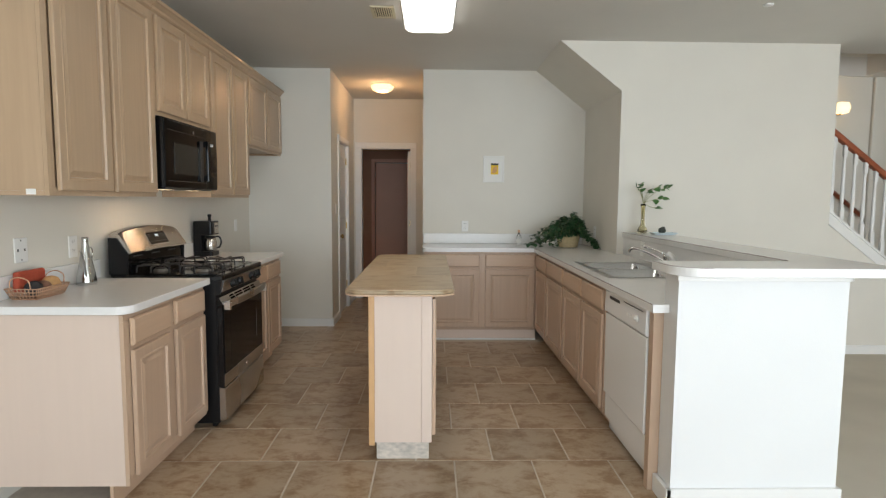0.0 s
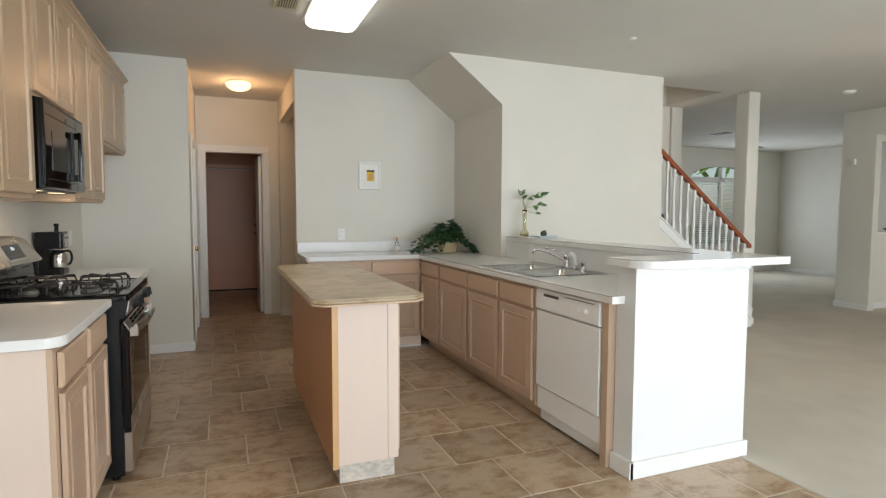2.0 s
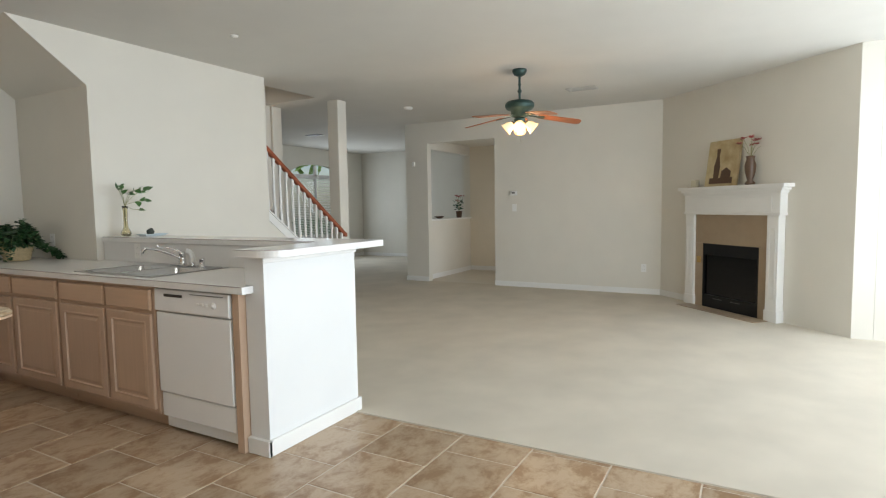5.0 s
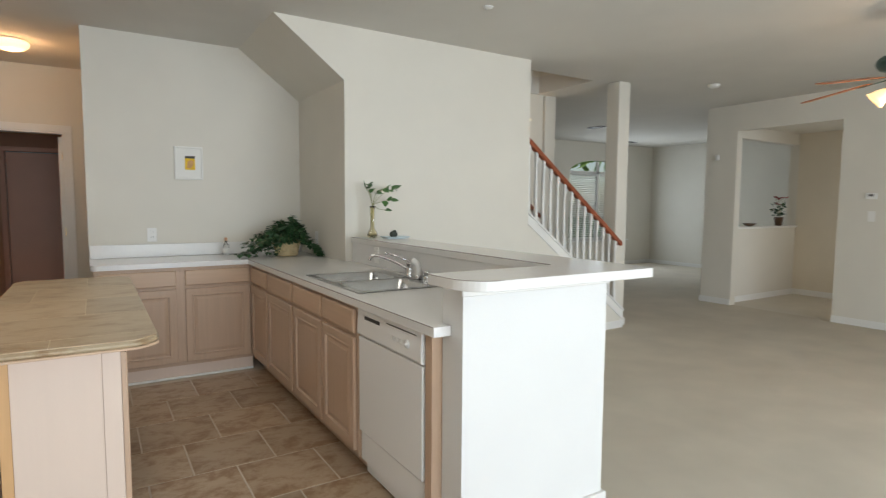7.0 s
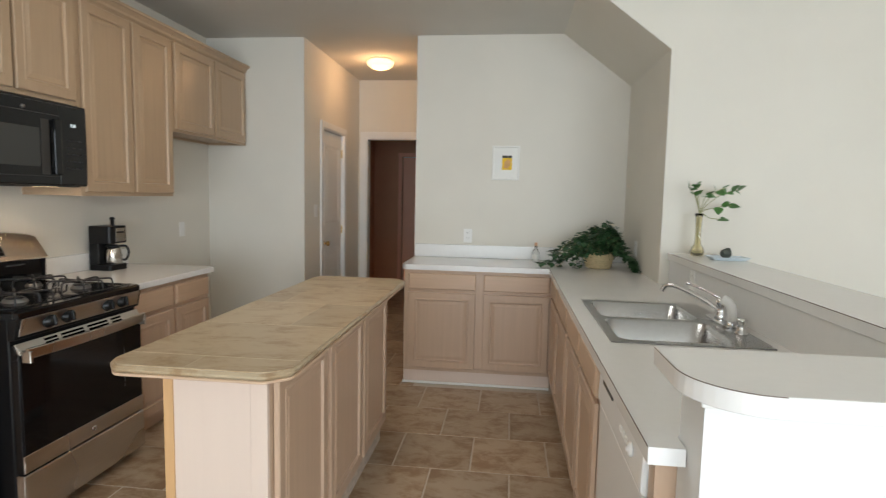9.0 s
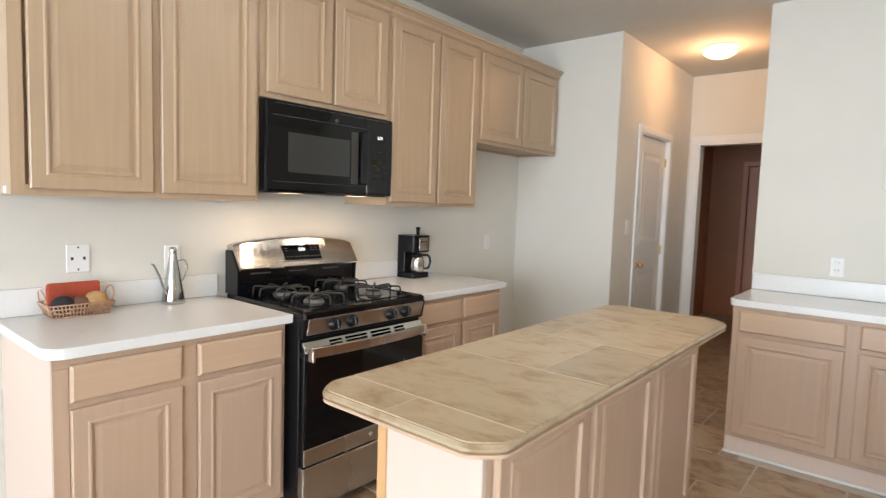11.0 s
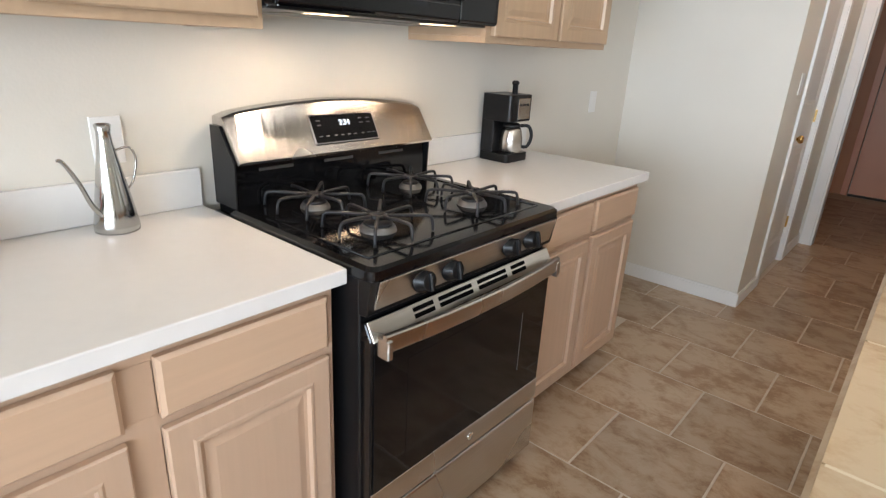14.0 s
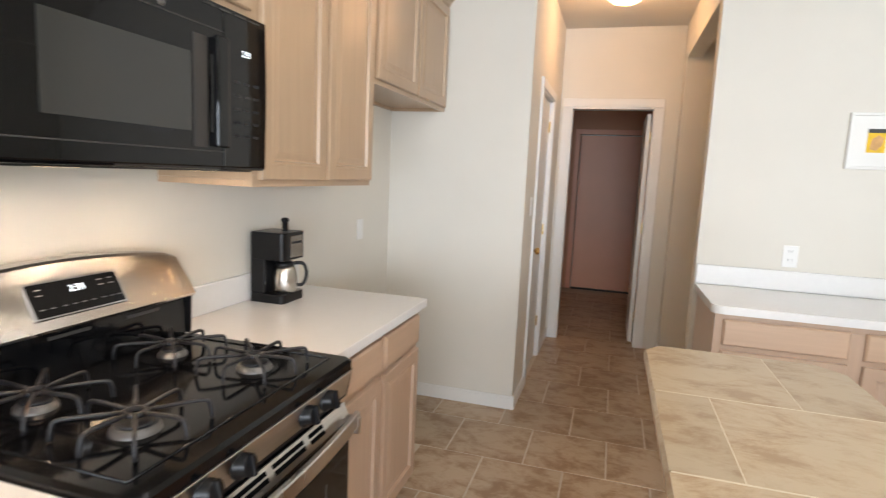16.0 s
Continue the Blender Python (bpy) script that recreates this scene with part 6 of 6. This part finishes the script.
fb = fpart("firebox", join(box(0.90, 1.84, 0.003, 0.03, 0, 0.80), box(0.90, 0.93, 0.03, 0.10, 0, 0.80), box(1.81, 1.84, 0.03, 0.10, 0, 0.80), box(0.93, 1.81, 0.03, 0.10, 0.66, 0.80), box(0.93, 1.81, 0.03, 0.10, 0, 0.16)), M_PLASTIC, fp, "black metal firebox")
fpart("glass_front", box(0.93, 1.81, 0.06, 0.066, 0.16, 0.66), M_DGLASS, fb, "dark firebox glass")
for k in range(2):
    fpart("louvre", box(1.1 + 0.3 * k, 1.26 + 0.3 * k, 0.099, 0.103, 0.12, 0.126), M_BURNER, fb)
fpart("hearth", box(0.70, 2.04, 0.16, 0.50, 0.0, 0.012, 0.003), M_TAN, fp, "flat tan tiled hearth")
fpart("gas_key_plate", box(0.79, 0.87, 0.105, 0.112, 0.55, 0.63, 0.002), M_BRASS, fp, "small brass plate")
pa = thing("leaning_painting", FM @ Vector((1.18, 0.1, 1.50)), "ochre still-life canvas leaning on the mantel", "painting")
pm = FM @ Matrix.Translation((0, 0.085, 1.501)) @ Matrix.Rotation(radians(8), 4, "X")
part("canvas", moved(box(0.93, 1.43, -0.012, 0.012, 0.0, 0.55, 0.002), pm), M_CANVAS, pa)
part("dark_still_life", moved(join(box(1.00, 1.36, 0.012, 0.014, 0.03, 0.10), prism([(1.06, 0.10), (1.14, 0.10), (1.15, 0.24), (1.12, 0.36), (1.13, 0.45), (1.07, 0.45), (1.08, 0.36), (1.05, 0.24)], 0.012, 0.014, "y"), prism([(1.17, 0.10), (1.32, 0.10), (1.33, 0.17), (1.25, 0.22), (1.18, 0.18)], 0.012, 0.014, "y")), pm), M_VASE, pa, "dark painted jug and fruit")
mv = thing("mantel_vase", FM @ Vector((1.62, 0.085, 1.50)), "brown vase with dusty red flowers on the mantel", "vase")
part("vase", moved(lathe([(0, 0.001), (0.05, 0.001), (0.055, 0.02), (0.03, 0.05), (0.055, 0.14), (0.06, 0.22), (0.04, 0.29), (0.05, 0.32), (0.04, 0.32), (0, 0.30)], seg=20), FM @ Matrix.Translation((1.62, 0.085, 1.50))), M_VASE, mv)


def bouquet(at, n, spread, high, petal, parent, seed):
    r = random.Random(seed)
    sticks = []
    for k in range(n):
        a = r.uniform(0, 2 * math.pi)
        e = Vector(at) + Vector((spread * math.cos(a) * r.random(), spread * math.sin(a) * r.random(), high * r.uniform(0.55, 1)))
        sticks.append(tube([at, (Vector(at) + e) / 2 + Vector((0, 0, 0.03)), e], 0.0025, 4))
        bm = bmesh.new()
        for j in range(9):
            w = 2 * math.pi * j / 9
            leaf(bm, e, Vector((math.cos(w), math.sin(w), r.uniform(0.1, 0.9))), Vector((0, 0, 1)), r.uniform(0.035, 0.055))
        part("flower", bm, petal, parent)
    part("stems", join(*sticks), M_STEM, parent)


bouquet(FM @ Vector((1.62, 0.085, 1.80)), 9, 0.20, 0.26, M_PETAL, mv, 3)
cn = thing("small_candle", FM @ Vector((0.74, 0.12, 1.50)), "small pale square candle on the mantel", "candle")
fpart("wax", box(0.69, 0.79, 0.08, 0.17, 1.5005, 1.59, 0.006), M_VENT, cn)
fpart("dish", box(0.65, 0.83, 0.05, 0.20, 1.5002, 1.506), M_TAN, cn)
# on the half wall
fl = thing("flower_pot", (8.93, 6.47, 1.08), "pot of red flowers on the half wall", "plant")
part("pot", lathe([(0, 1.0805), (0.05, 1.0805), (0.065, 1.20), (0.068, 1.21), (0.058, 1.21), (0, 1.19)], (8.93, 6.47, 0), 18), M_VASE, fl)
bouquet((8.93, 6.47, 1.20), 8, 0.14, 0.34, M_PETAL, fl, 8)
gm = bmesh.new()
for k in range(40):
    leaf(gm, Vector((8.93, 6.47, 1.22)) + Vector((r3.uniform(-0.1, 0.1), r3.uniform(-0.09, 0.09), r3.uniform(0, 0.18))), Vector((r3.uniform(-1, 1), r3.uniform(-1, 1), 0.4)), Vector((0, 0, 1)), 0.06)
part("foliage", gm, M_LEAF, fl)
bo = thing("small_bowl", (8.12, 6.47, 1.08), "small dark bowl on the half wall", "bowl")
part("bowl", lathe([(0, 1.0805), (0.04, 1.081), (0.05, 1.09), (0.10, 1.125), (0.096, 1.126), (0.045, 1.096), (0, 1.094)], (8.12, 6.47, 0), 20), M_VASE, bo)

# ---- floor tiles, half-offset rows ----
PX, PY = 0.411, 0.417
tile_meshes = {}


def tile_mesh(w, d):
    key = (round(w, 3), round(d, 3))
    if key not in tile_meshes:
        bm = box(-w / 2, w / 2, -d / 2, d / 2, -0.007, 0.0)
        top = [e for e in bm.edges if all(v.co.z > -0.001 for v in e.verts)]
        bmesh.ops.bevel(bm, geom=top, offset=0.002, segments=1, affect="EDGES")
        me = bpy.data.meshes.new("tile")
        bm.to_mesh(me)
        bm.free()
        me.materials.append(M_TILE)
        tile_meshes[key] = me
    return tile_meshes[key]


def rooms(y):
    """The stretch of x that shows tiles in a row that begins at y."""
    if y < 3.5:
        return XW, 1.80
    if y < 6.55:
        return -1.46, 1.80 if y < 3.56 else 1.13
    if y < 7.19:
        return XW, 0.02 if y > 6.6 else 1.1
    if y < 8.9:
        return -1.077, 0.0
    return -1.5, 0.35


for r in range(-13, 18):
    y0 = 4.035 + r * PY
    if y0 + PY > 11.45:
        continue
    x_lo, x_hi = rooms(y0 + PY / 2)
    start = (-0.29 if r % 2 else -0.495) - 8 * PX
    for c in range(16):
        a, b = max(start + c * PX, x_lo), min(start + (c + 1) * PX, x_hi)
        if b - a < 0.02:
            continue
        ob = new("tile", tile_mesh(b - a - 0.008, PY - 0.008))
        ob.parent = floor
        ob.matrix_basis = Matrix.Translation(((a + b) / 2, y0 + PY / 2, random.uniform(-0.0006, 0.0004)))
